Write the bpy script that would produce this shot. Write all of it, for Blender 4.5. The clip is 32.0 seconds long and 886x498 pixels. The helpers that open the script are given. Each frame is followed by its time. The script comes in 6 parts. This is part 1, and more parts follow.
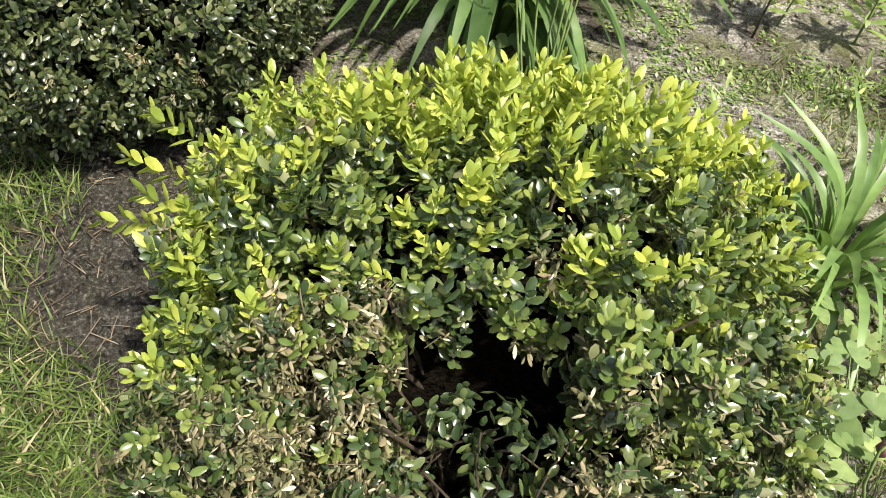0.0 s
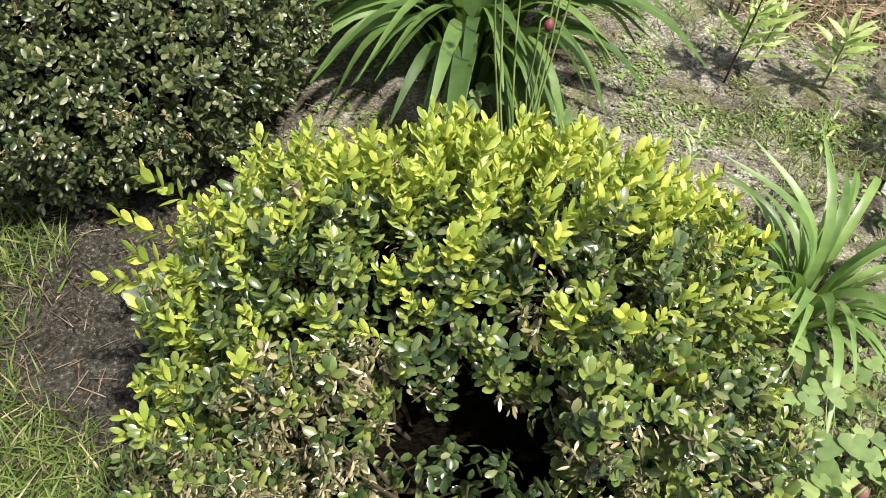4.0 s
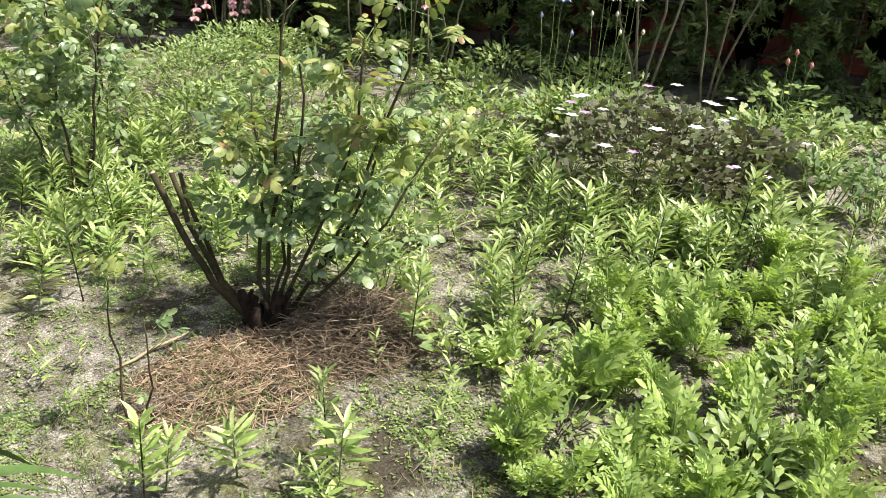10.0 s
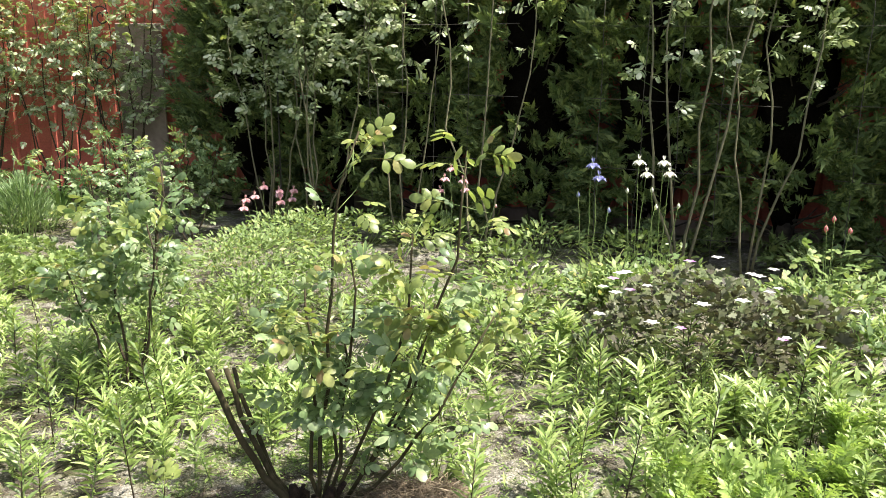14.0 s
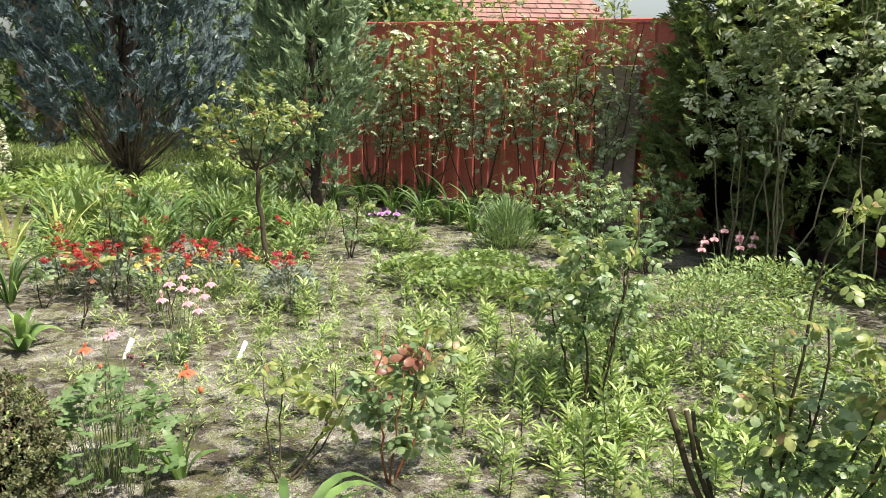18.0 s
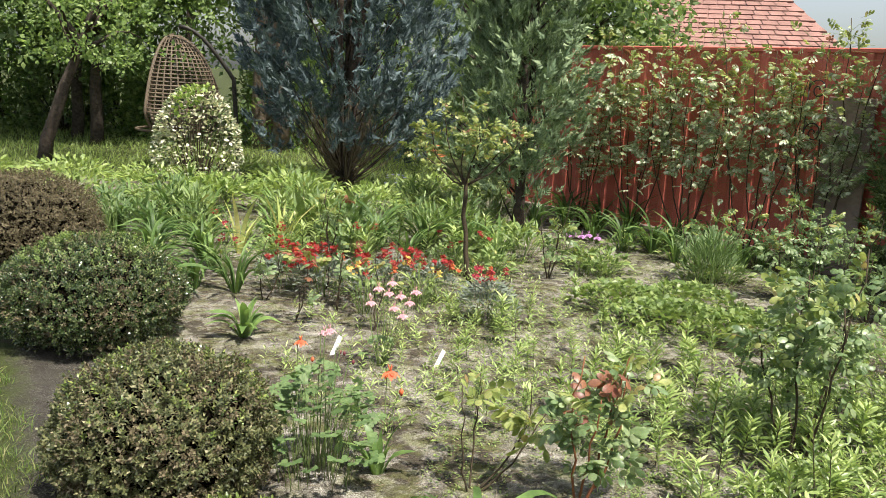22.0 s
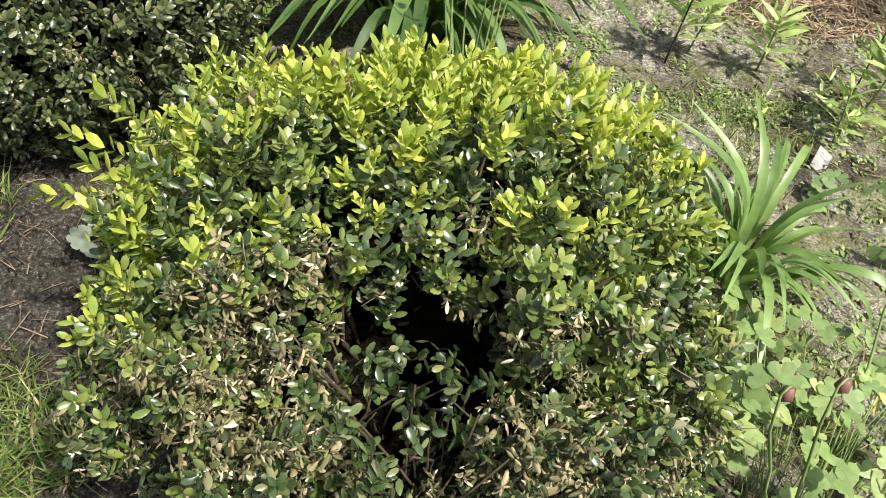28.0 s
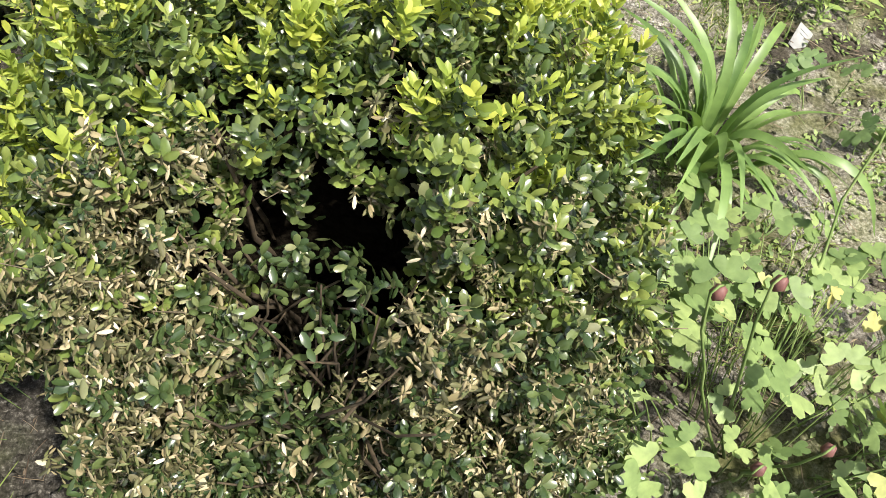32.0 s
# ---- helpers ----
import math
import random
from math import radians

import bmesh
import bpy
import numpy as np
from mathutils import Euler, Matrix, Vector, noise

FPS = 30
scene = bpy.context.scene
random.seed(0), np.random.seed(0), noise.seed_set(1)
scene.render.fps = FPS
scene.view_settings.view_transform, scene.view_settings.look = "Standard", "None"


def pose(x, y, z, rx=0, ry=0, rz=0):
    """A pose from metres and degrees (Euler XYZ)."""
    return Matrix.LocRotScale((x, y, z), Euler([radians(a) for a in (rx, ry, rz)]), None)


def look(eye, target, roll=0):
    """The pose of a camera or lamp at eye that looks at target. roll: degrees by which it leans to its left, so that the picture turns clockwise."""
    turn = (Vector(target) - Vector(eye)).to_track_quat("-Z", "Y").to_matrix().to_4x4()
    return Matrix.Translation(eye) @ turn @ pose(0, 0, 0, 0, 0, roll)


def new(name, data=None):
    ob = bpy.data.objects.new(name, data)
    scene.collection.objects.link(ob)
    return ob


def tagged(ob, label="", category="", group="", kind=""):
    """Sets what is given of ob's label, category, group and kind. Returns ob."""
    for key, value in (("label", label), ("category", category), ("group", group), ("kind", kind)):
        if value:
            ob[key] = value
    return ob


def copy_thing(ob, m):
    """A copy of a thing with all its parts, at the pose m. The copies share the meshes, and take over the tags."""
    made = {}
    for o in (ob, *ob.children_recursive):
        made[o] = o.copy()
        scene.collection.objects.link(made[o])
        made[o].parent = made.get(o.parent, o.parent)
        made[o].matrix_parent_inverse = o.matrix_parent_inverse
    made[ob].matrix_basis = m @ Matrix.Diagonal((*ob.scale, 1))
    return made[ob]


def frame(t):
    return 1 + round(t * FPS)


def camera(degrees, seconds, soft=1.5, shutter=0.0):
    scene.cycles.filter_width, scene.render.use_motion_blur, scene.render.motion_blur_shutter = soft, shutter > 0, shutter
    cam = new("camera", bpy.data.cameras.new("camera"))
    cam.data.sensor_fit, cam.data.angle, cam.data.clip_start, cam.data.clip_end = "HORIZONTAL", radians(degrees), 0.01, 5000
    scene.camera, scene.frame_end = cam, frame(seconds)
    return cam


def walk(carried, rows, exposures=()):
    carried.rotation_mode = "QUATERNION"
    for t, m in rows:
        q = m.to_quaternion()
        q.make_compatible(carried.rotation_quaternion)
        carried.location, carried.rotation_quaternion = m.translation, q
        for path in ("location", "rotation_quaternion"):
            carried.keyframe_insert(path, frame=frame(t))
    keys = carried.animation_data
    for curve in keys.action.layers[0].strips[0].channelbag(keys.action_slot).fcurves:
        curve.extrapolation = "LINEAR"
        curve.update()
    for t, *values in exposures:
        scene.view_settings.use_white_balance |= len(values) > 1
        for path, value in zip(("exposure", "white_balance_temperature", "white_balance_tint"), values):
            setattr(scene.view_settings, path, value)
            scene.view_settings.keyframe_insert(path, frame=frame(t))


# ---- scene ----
cam = camera(55.5, 32.0, soft=0.3)
PATH = [
    (0, (0.153, 0.247, 1.137), (0.286, 1.467, -0.442), 5.7),
    (0.5, (0.198, 0.246, 1.132), (0.307, 1.435, -0.472), 4.7),
    (1, (0.234, 0.245, 1.125), (0.335, 1.421, -0.49), 3.0),
    (1.5, (0.21, 0.24, 1.158), (0.36, 1.415, -0.454), 4.5),
    (2, (0.178, 0.229, 1.168), (0.364, 1.426, -0.423), 5.4),
    (2.5, (0.14, 0.309, 1.27), (0.348, 1.467, -0.348), 6.6),
    (4.5, (0.156, 0.232, 1.135), (0.323, 1.533, -0.374), 5.9),
    (5, (0.162, 0.227, 1.118), (0.335, 1.494, -0.419), 6.3),
    (5.5, (0.162, 0.224, 1.111), (0.345, 1.472, -0.441), 6.6),
    (6, (0.159, 0.231, 1.11), (0.351, 1.452, -0.463), 7.0),
    (6.5, (0.159, 0.234, 1.132), (0.355, 1.431, -0.458), 7.4),
    (7, (0.184, 0.248, 1.189), (0.385, 1.551, -0.315), 4.6),
    (7.5, (0.199, 0.266, 1.25), (0.416, 1.704, -0.123), 2.8),
    (8, (0.24, 0.276, 1.289), (0.588, 1.783, 0.021), 2.5),
    (8.5, (0.322, 0.253, 1.313), (0.892, 1.802, 0.183), 2.0),
    (9, (0.362, 0.237, 1.356), (1.232, 1.71, 0.32), 3.2),
    (9.5, (0.391, 0.219, 1.371), (1.529, 1.573, 0.436), 4.3),
    (10, (0.408, 0.205, 1.407), (1.647, 1.529, 0.565), 3.5),
    (10.5, (0.436, 0.184, 1.414), (1.74, 1.492, 0.646), 2.9),
    (11, (0.446, 0.195, 1.416), (1.793, 1.478, 0.682), 3.3),
    (11.5, (0.443, 0.183, 1.438), (1.804, 1.47, 0.738), 2.8),
    (12, (0.432, 0.203, 1.447), (1.811, 1.502, 0.804), 2.1),
    (12.5, (0.423, 0.219, 1.448), (1.788, 1.561, 0.868), 1.2),
    (13, (0.46, 0.217, 1.474), (1.799, 1.595, 0.918), 0.5),
    (13.5, (0.42, 0.247, 1.457), (1.731, 1.67, 0.95), 0.6),
    (15.5, (0.345, 0.136, 1.548), (1.262, 1.859, 1.11), -0.4),
    (16, (0.327, 0.145, 1.549), (1.129, 1.926, 1.117), 0.1),
    (16.5, (0.296, 0.128, 1.569), (0.984, 1.957, 1.143), 0.5),
    (17, (0.259, 0.122, 1.578), (0.858, 1.983, 1.157), 0.8),
    (17.5, (0.213, 0.111, 1.58), (0.693, 2.006, 1.16), 0.9),
    (18, (0.182, 0.113, 1.581), (0.524, 2.037, 1.158), 1.2),
    (18.5, (0.166, 0.116, 1.581), (0.41, 2.054, 1.152), 1.7),
    (19, (0.136, 0.098, 1.581), (0.274, 2.046, 1.149), 2.2),
    (19.5, (0.119, 0.082, 1.59), (0.171, 2.035, 1.158), 2.7),
    (20, (0.107, 0.078, 1.586), (0.103, 2.033, 1.163), 2.9),
    (20.5, (0.112, 0.091, 1.579), (0.069, 2.047, 1.163), 3.3),
    (21, (0.106, 0.086, 1.584), (0.038, 2.042, 1.171), 3.4),
    (21.5, (0.113, 0.075, 1.587), (0.022, 2.031, 1.183), 3.3),
    (22, (0.117, 0.077, 1.588), (0.007, 2.035, 1.194), 3.2),
    (22.5, (0.118, 0.082, 1.585), (0.016, 2.041, 1.194), 3.1),
    (23, (0.121, 0.07, 1.564), (0.03, 2.028, 1.165), 3.0),
    (23.5, (0.123, 0.081, 1.537), (0.052, 2.024, 1.067), 3.1),
    (24, (0.148, 0.093, 1.51), (0.121, 2.012, 0.944), 3.4),
    (24.5, (0.158, 0.075, 1.518), (0.214, 1.987, 0.934), 4.0),
    (25, (0.167, 0.077, 1.457), (0.272, 1.898, 0.638), 3.9),
    (25.5, (0.203, 0.087, 1.383), (0.34, 1.808, 0.375), 4.4),
    (26, (0.181, 0.119, 1.299), (0.367, 1.753, 0.16), 7.8),
    (26.5, (0.135, 0.165, 1.235), (0.427, 1.66, -0.06), 9.4),
    (28.5, (0.153, 0.143, 1.092), (0.455, 1.419, -0.418), 11.1),
    (29, (0.165, 0.152, 1.078), (0.466, 1.385, -0.467), 11.6),
    (29.5, (0.162, 0.155, 1.073), (0.465, 1.358, -0.496), 11.9),
    (30, (0.15, 0.162, 1.067), (0.453, 1.339, -0.522), 12.2),
    (30.5, (0.137, 0.165, 1.056), (0.435, 1.333, -0.539), 12.5),
    (31, (0.163, 0.177, 1.046), (0.463, 1.308, -0.576), 13.4),
    (31.5, (0.189, 0.187, 1.058), (0.491, 1.283, -0.587), 13.8),
    (32, (0.239, 0.186, 1.082), (0.543, 1.272, -0.57), 12.7),
]
walk(cam, [(t, look(eye, target, roll)) for t, eye, target, roll in PATH],
     [(0, 0.88), (7, 0.85), (8, 0.75), (9.5, 0.88), (11, 1.18), (13, 1.35), (16, 1.1), (19, 0.88), (22, 0.8), (24, 0.98), (26, 0.86), (29, 0.9), (32, 0.95)])

# ---------------------------------------------------------------- light
SUN_AZ, SUN_EL = 138.0, 63.0          # degrees from +y towards +x, and above the horizon
world = bpy.data.worlds.new("world")
scene.world = world
world.use_nodes = True
wt = world.node_tree
sky = wt.nodes.new("ShaderNodeTexSky")
sky.sky_type, sky.sun_disc = "NISHITA", False
sky.sun_elevation, sky.sun_rotation = radians(SUN_EL), radians(SUN_AZ)
sky.dust_density, sky.ozone_density = 3.0, 1.0
hazy = wt.nodes.new("ShaderNodeHueSaturation")
hazy.inputs["Saturation"].default_value = 0.62
wt.links.new(sky.outputs[0], hazy.inputs["Color"])
wt.links.new(hazy.outputs[0], wt.nodes["Background"].inputs[0])
wt.nodes["Background"].inputs[1].default_value = 0.115
sun = new("sun", bpy.data.lights.new("sun", "SUN"))
sun.data.energy, sun.data.angle, sun.data.color = 5.0, radians(2.0), (1.0, 0.94, 0.84)
sd = Vector((math.sin(radians(SUN_AZ)) * math.cos(radians(SUN_EL)), math.cos(radians(SUN_AZ)) * math.cos(radians(SUN_EL)), math.sin(radians(SUN_EL))))
sun.matrix_world = look(sd * 30, (0, 0, 0))

# ---------------------------------------------------------------- materials


def mat_base(name, rough=0.6, spec=0.4):
    m = bpy.data.materials.new(name)
    m.use_nodes = True
    nt = m.node_tree
    b = nt.nodes["Principled BSDF"]
    b.inputs["Roughness"].default_value = rough
    b.inputs["Specular IOR Level"].default_value = spec
    return m, nt, b


def ramp(nt, src, stops):
    r = nt.nodes.new("ShaderNodeValToRGB")
    el = r.color_ramp.elements
    while len(el) < len(stops):
        el.new(0.5)
    for e, (p, c) in zip(el, stops):
        e.position, e.color = p, (*c, 1)
    nt.links.new(src, r.inputs[0])
    return r.outputs[0]


def tex_noise(nt, scale, detail=4, rough=0.55, coord="Object"):
    tc = nt.nodes.new("ShaderNodeTexCoord")
    n = nt.nodes.new("ShaderNodeTexNoise")
    n.inputs["Scale"].default_value, n.inputs["Detail"].default_value, n.inputs["Roughness"].default_value = scale, detail, rough
    nt.links.new(tc.outputs[coord], n.inputs["Vector"])
    return n


def mixc(nt, fac, a, b, mode="MIX"):
    m = nt.nodes.new("ShaderNodeMix")
    m.data_type, m.blend_type = "RGBA", mode
    for sock, v in ((m.inputs[0], fac), (m.inputs[6], a), (m.inputs[7], b)):
        if hasattr(v, "is_linked"):
            nt.links.new(v, sock)
        else:
            sock.default_value = v if isinstance(v, float) else (*v, 1)
    return m.outputs[2]


def bump(nt, b, src, strength=0.4, dist=0.01):
    n = nt.nodes.new("ShaderNodeBump")
    n.inputs["Strength"].default_value, n.inputs["Distance"].default_value = strength, dist
    nt.links.new(src, n.inputs["Height"])
    nt.links.new(n.outputs[0], b.inputs["Normal"])


def leaf_mat(name, stops, rough=0.42, trans=0.25, spec=0.45, grain=60, obj=False):
    """Leaves: colour by leaf, fine mottling, light passing through."""
    m, nt, b = mat_base(name, rough, spec)
    g = nt.nodes.new("ShaderNodeObjectInfo" if obj else "ShaderNodeNewGeometry")
    calm = [(p, tuple(0.84 * v + 0.16 * (0.35 * c[0] + 0.6 * c[1] + 0.05 * c[2]) * k for v, k in zip(c, (1.05, 0.95, 1.25)))) for p, c in stops]
    col = ramp(nt, g.outputs["Random" if obj else "Random Per Island"], calm)
    n = tex_noise(nt, grain, 3)
    v = ramp(nt, n.outputs["Fac"], [(0.3, (0.72, 0.74, 0.7)), (0.7, (1.15, 1.12, 1.05))])
    col = mixc(nt, 1.0, col, v, "MULTIPLY")
    nt.links.new(col, b.inputs["Base Color"])
    t = nt.nodes.new("ShaderNodeBsdfTranslucent")
    bright = mixc(nt, 1.0, col, (1.45, 1.5, 0.95), "MULTIPLY")
    nt.links.new(bright, t.inputs["Color"])
    mx = nt.nodes.new("ShaderNodeMixShader")
    mx.inputs[0].default_value = trans
    nt.links.new(b.outputs[0], mx.inputs[1])
    nt.links.new(t.outputs[0], mx.inputs[2])
    nt.links.new(mx.outputs[0], nt.nodes["Material Output"].inputs[0])
    return m


def solid_mat(name, c1, c2, scale=30, rough=0.7, bumps=0.4, spec=0.3, dist=0.004, metal=0.0):
    m, nt, b = mat_base(name, rough, spec)
    n = tex_noise(nt, scale, 6)
    big = tex_noise(nt, scale * 0.13, 3)
    col = ramp(nt, n.outputs["Fac"], [(0.3, c1), (0.7, c2)])
    v = ramp(nt, big.outputs["Fac"], [(0.3, (0.75, 0.75, 0.75)), (0.7, (1.15, 1.15, 1.15))])
    nt.links.new(mixc(nt, 1.0, col, v, "MULTIPLY"), b.inputs["Base Color"])
    b.inputs["Metallic"].default_value = metal
    if bumps:
        bump(nt, b, n.outputs["Fac"], bumps, dist)
    return m


BOX_OLD = leaf_mat("box_leaf_old", [(0.0, (0.022, 0.048, 0.012)), (0.4, (0.045, 0.085, 0.018)), (0.75, (0.095, 0.14, 0.03)), (0.93, (0.16, 0.19, 0.055)), (1.0, (0.3, 0.3, 0.15))], 0.27, 0.2, 0.75)
BOX_MID = leaf_mat("box_leaf_mid", [(0.0, (0.05, 0.1, 0.01)), (0.5, (0.115, 0.18, 0.016)), (1.0, (0.27, 0.33, 0.035))], 0.3, 0.25, 0.7)
BOX_NEW = leaf_mat("box_leaf_new", [(0.0, (0.2, 0.29, 0.008)), (0.5, (0.35, 0.44, 0.01)), (1.0, (0.52, 0.56, 0.02))], 0.4, 0.38, 0.4)
BOX_DEAD = leaf_mat("box_leaf_dead", [(0.0, (0.04, 0.045, 0.015)), (0.3, (0.11, 0.1, 0.035)), (0.55, (0.13, 0.15, 0.04)), (0.8, (0.26, 0.21, 0.09)), (0.94, (0.42, 0.36, 0.19)), (1.0, (0.66, 0.6, 0.44))], 0.6, 0.2, 0.3)
BOX_DARK = leaf_mat("box_leaf_dark", [(0.0, (0.022, 0.04, 0.01)), (0.55, (0.055, 0.08, 0.018)), (0.88, (0.12, 0.145, 0.036)), (1.0, (0.26, 0.27, 0.15))], 0.3, 0.15, 0.6)
BOX_OLIVE = leaf_mat("box_leaf_olive", [(0.0, (0.04, 0.055, 0.014)), (0.5, (0.1, 0.12, 0.032)), (0.85, (0.19, 0.2, 0.06)), (1.0, (0.3, 0.28, 0.13))], 0.5, 0.15, 0.45)
BOX_BROWN = leaf_mat("box_leaf_brown", [(0.0, (0.05, 0.04, 0.017)), (0.5, (0.12, 0.098, 0.043)), (1.0, (0.25, 0.21, 0.11))], 0.6, 0.15, 0.3)
# near-black: the shade deep inside bushes and hedge, put into a colour
INNER_SHADE = solid_mat("inner_shade_black", (0.004, 0.0035, 0.0025), (0.012, 0.01, 0.007), 90, 1.0, 1.0, 0.0, 0.02)
TWIG = solid_mat("twig_bark", (0.09, 0.07, 0.045), (0.2, 0.17, 0.11), 80, 0.85)
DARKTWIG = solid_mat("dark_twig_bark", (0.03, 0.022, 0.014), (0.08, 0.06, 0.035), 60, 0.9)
CANE = solid_mat("rose_cane", (0.03, 0.028, 0.014), (0.075, 0.06, 0.032), 40, 0.8, 0.5, 0.15)
CANE_RED = solid_mat("young_rose_cane", (0.16, 0.05, 0.025), (0.22, 0.1, 0.04), 40, 0.6)
CANE_GREEN = solid_mat("green_cane", (0.1, 0.17, 0.04), (0.2, 0.25, 0.09), 30, 0.6)
CANE_PALE = solid_mat("pale_cane", (0.09, 0.085, 0.05), (0.2, 0.18, 0.11), 30, 0.7)
STUMP = solid_mat("stump_bark", (0.01, 0.007, 0.005), (0.04, 0.026, 0.018), 45, 0.95, 0.9, 0.2, 0.01)
CUTWOOD = solid_mat("cut_wood", (0.35, 0.3, 0.2), (0.5, 0.44, 0.32), 90, 0.8)
STRAW = leaf_mat("dry_straw", [(0.0, (0.19, 0.12, 0.068)), (0.5, (0.37, 0.255, 0.15)), (1.0, (0.55, 0.43, 0.28))], 0.8, 0.1, 0.2)
STRAW_GREY = leaf_mat("dry_brush", [(0.0, (0.1, 0.07, 0.045)), (0.5, (0.2, 0.15, 0.09)), (1.0, (0.3, 0.24, 0.16))], 0.8, 0.1, 0.2)
LILY = leaf_mat("daylily_leaf", [(0.0, (0.045, 0.1, 0.016)), (0.5, (0.08, 0.158, 0.025)), (1.0, (0.14, 0.25, 0.04))], 0.48, 0.3, 0.25, 25, True)
LILY_YOUNG = leaf_mat("young_daylily_leaf", [(0.0, (0.1, 0.2, 0.03)), (1.0, (0.19, 0.32, 0.055))], 0.42, 0.32, 0.5, 25, True)
PHLOX = leaf_mat("phlox_leaf", [(0.0, (0.15, 0.25, 0.035)), (0.5, (0.26, 0.38, 0.06)), (1.0, (0.42, 0.52, 0.15))], 0.38, 0.3)
PHLOX_DEEP = leaf_mat("deep_green_weed_leaf", [(0.0, (0.09, 0.165, 0.025)), (0.5, (0.17, 0.265, 0.04)), (1.0, (0.29, 0.38, 0.085))], 0.42, 0.3)
ROCKET = leaf_mat("lobed_weed_leaf", [(0.0, (0.16, 0.275, 0.03)), (0.5, (0.255, 0.39, 0.045)), (1.0, (0.38, 0.5, 0.09))], 0.45, 0.32)
ROSE = leaf_mat("rose_leaf", [(0.0, (0.1, 0.18, 0.06)), (0.6, (0.19, 0.29, 0.1)), (1.0, (0.32, 0.41, 0.19))], 0.38, 0.34, 0.5)
ROSE_YOUNG = leaf_mat("young_rose_leaf", [(0.0, (0.15, 0.21, 0.035)), (0.55, (0.25, 0.32, 0.05)), (0.88, (0.37, 0.4, 0.09)), (1.0, (0.33, 0.2, 0.07))], 0.4, 0.36, 0.45)
ROSE_RED = leaf_mat("red_rose_leaf", [(0.0, (0.2, 0.06, 0.035)), (1.0, (0.33, 0.14, 0.06))], 0.4, 0.3)
ROSE_PALE = leaf_mat("pale_rose_leaf", [(0.0, (0.16, 0.235, 0.085)), (0.6, (0.34, 0.42, 0.19)), (1.0, (0.6, 0.64, 0.46))], 0.33, 0.24, 0.55)
THUJA = leaf_mat("thuja_scale_leaf", [(0.0, (0.065, 0.115, 0.026)), (0.6, (0.15, 0.22, 0.048)), (1.0, (0.29, 0.35, 0.08))], 0.6, 0.15, 0.25)
BLUECON = leaf_mat("blue_conifer_leaf", [(0.0, (0.045, 0.08, 0.085)), (0.6, (0.092, 0.145, 0.155)), (1.0, (0.18, 0.25, 0.265))], 0.65, 0.12, 0.25)
GREENCON = leaf_mat("green_conifer_leaf", [(0.0, (0.095, 0.165, 0.075)), (0.6, (0.19, 0.285, 0.125)), (1.0, (0.3, 0.4, 0.19))], 0.6, 0.15, 0.25)
TREELEAF = leaf_mat("tree_leaf", [(0.0, (0.1, 0.19, 0.035)), (0.6, (0.19, 0.31, 0.06)), (1.0, (0.31, 0.42, 0.1))], 0.45, 0.45)
TREELEAF_DK = leaf_mat("dark_tree_leaf", [(0.0, (0.07, 0.13, 0.035)), (0.6, (0.14, 0.23, 0.055)), (1.0, (0.24, 0.34, 0.09))], 0.5, 0.4)
CREAM = leaf_mat("cream_edged_leaf", [(0.0, (0.08, 0.14, 0.04)), (0.3, (0.18, 0.24, 0.09)), (0.5, (0.52, 0.52, 0.34)), (1.0, (0.76, 0.74, 0.56))], 0.4, 0.2)
LIME = leaf_mat("lime_leaf", [(0.0, (0.15, 0.26, 0.03)), (1.0, (0.32, 0.42, 0.07))], 0.45, 0.32)
COLUMB = leaf_mat("columbine_leaf", [(0.0, (0.12, 0.205, 0.045)), (0.5, (0.19, 0.29, 0.065)), (0.93, (0.27, 0.365, 0.09)), (1.0, (0.46, 0.42, 0.09))], 0.5, 0.28, 0.35)
COLUMB_BLUE = leaf_mat("blue_green_leaf", [(0.0, (0.09, 0.17, 0.045)), (1.0, (0.17, 0.27, 0.08))], 0.5, 0.3, 0.35)
GREYLEAF = leaf_mat("grey_green_leaf", [(0.0, (0.1, 0.14, 0.1)), (1.0, (0.22, 0.27, 0.2))], 0.6, 0.2)
GERAN = leaf_mat("purple_brown_leaf", [(0.0, (0.06, 0.05, 0.03)), (0.5, (0.1, 0.11, 0.045)), (1.0, (0.17, 0.23, 0.08))], 0.5, 0.2)
GRASS = leaf_mat("grass_blade", [(0.0, (0.06, 0.12, 0.01)), (0.5, (0.125, 0.205, 0.018)), (0.84, (0.19, 0.27, 0.03)), (0.93, (0.34, 0.31, 0.12)), (1.0, (0.48, 0.42, 0.22))], 0.5, 0.35)
YELLOWBLADE = leaf_mat("yellow_striped_blade", [(0.0, (0.32, 0.4, 0.07)), (1.0, (0.65, 0.6, 0.16))], 0.45, 0.25, 0.4, 25, True)
def petal(name, a, b):
    return leaf_mat(name, [(0.0, a), (1.0, b)], 0.5, 0.25, 0.3)


P_RED = petal("red_petal", (0.27, 0.008, 0.008), (0.44, 0.026, 0.014))
P_CRIMSON = petal("crimson_petal", (0.3, 0.012, 0.03), (0.45, 0.03, 0.05))
P_ORANGE = petal("orange_petal", (0.7, 0.1, 0.015), (0.8, 0.2, 0.03))
P_PINK = petal("pink_petal", (0.58, 0.25, 0.32), (0.78, 0.5, 0.55))
P_ROSE = petal("deep_pink_petal", (0.55, 0.08, 0.13), (0.74, 0.28, 0.3))
P_BUD = petal("wine_red_bud", (0.13, 0.022, 0.035), (0.27, 0.07, 0.085))
TAGPLASTIC = solid_mat("weathered_label_plastic", (0.2, 0.2, 0.19), (0.34, 0.34, 0.33), 40, 0.5, 0.1)
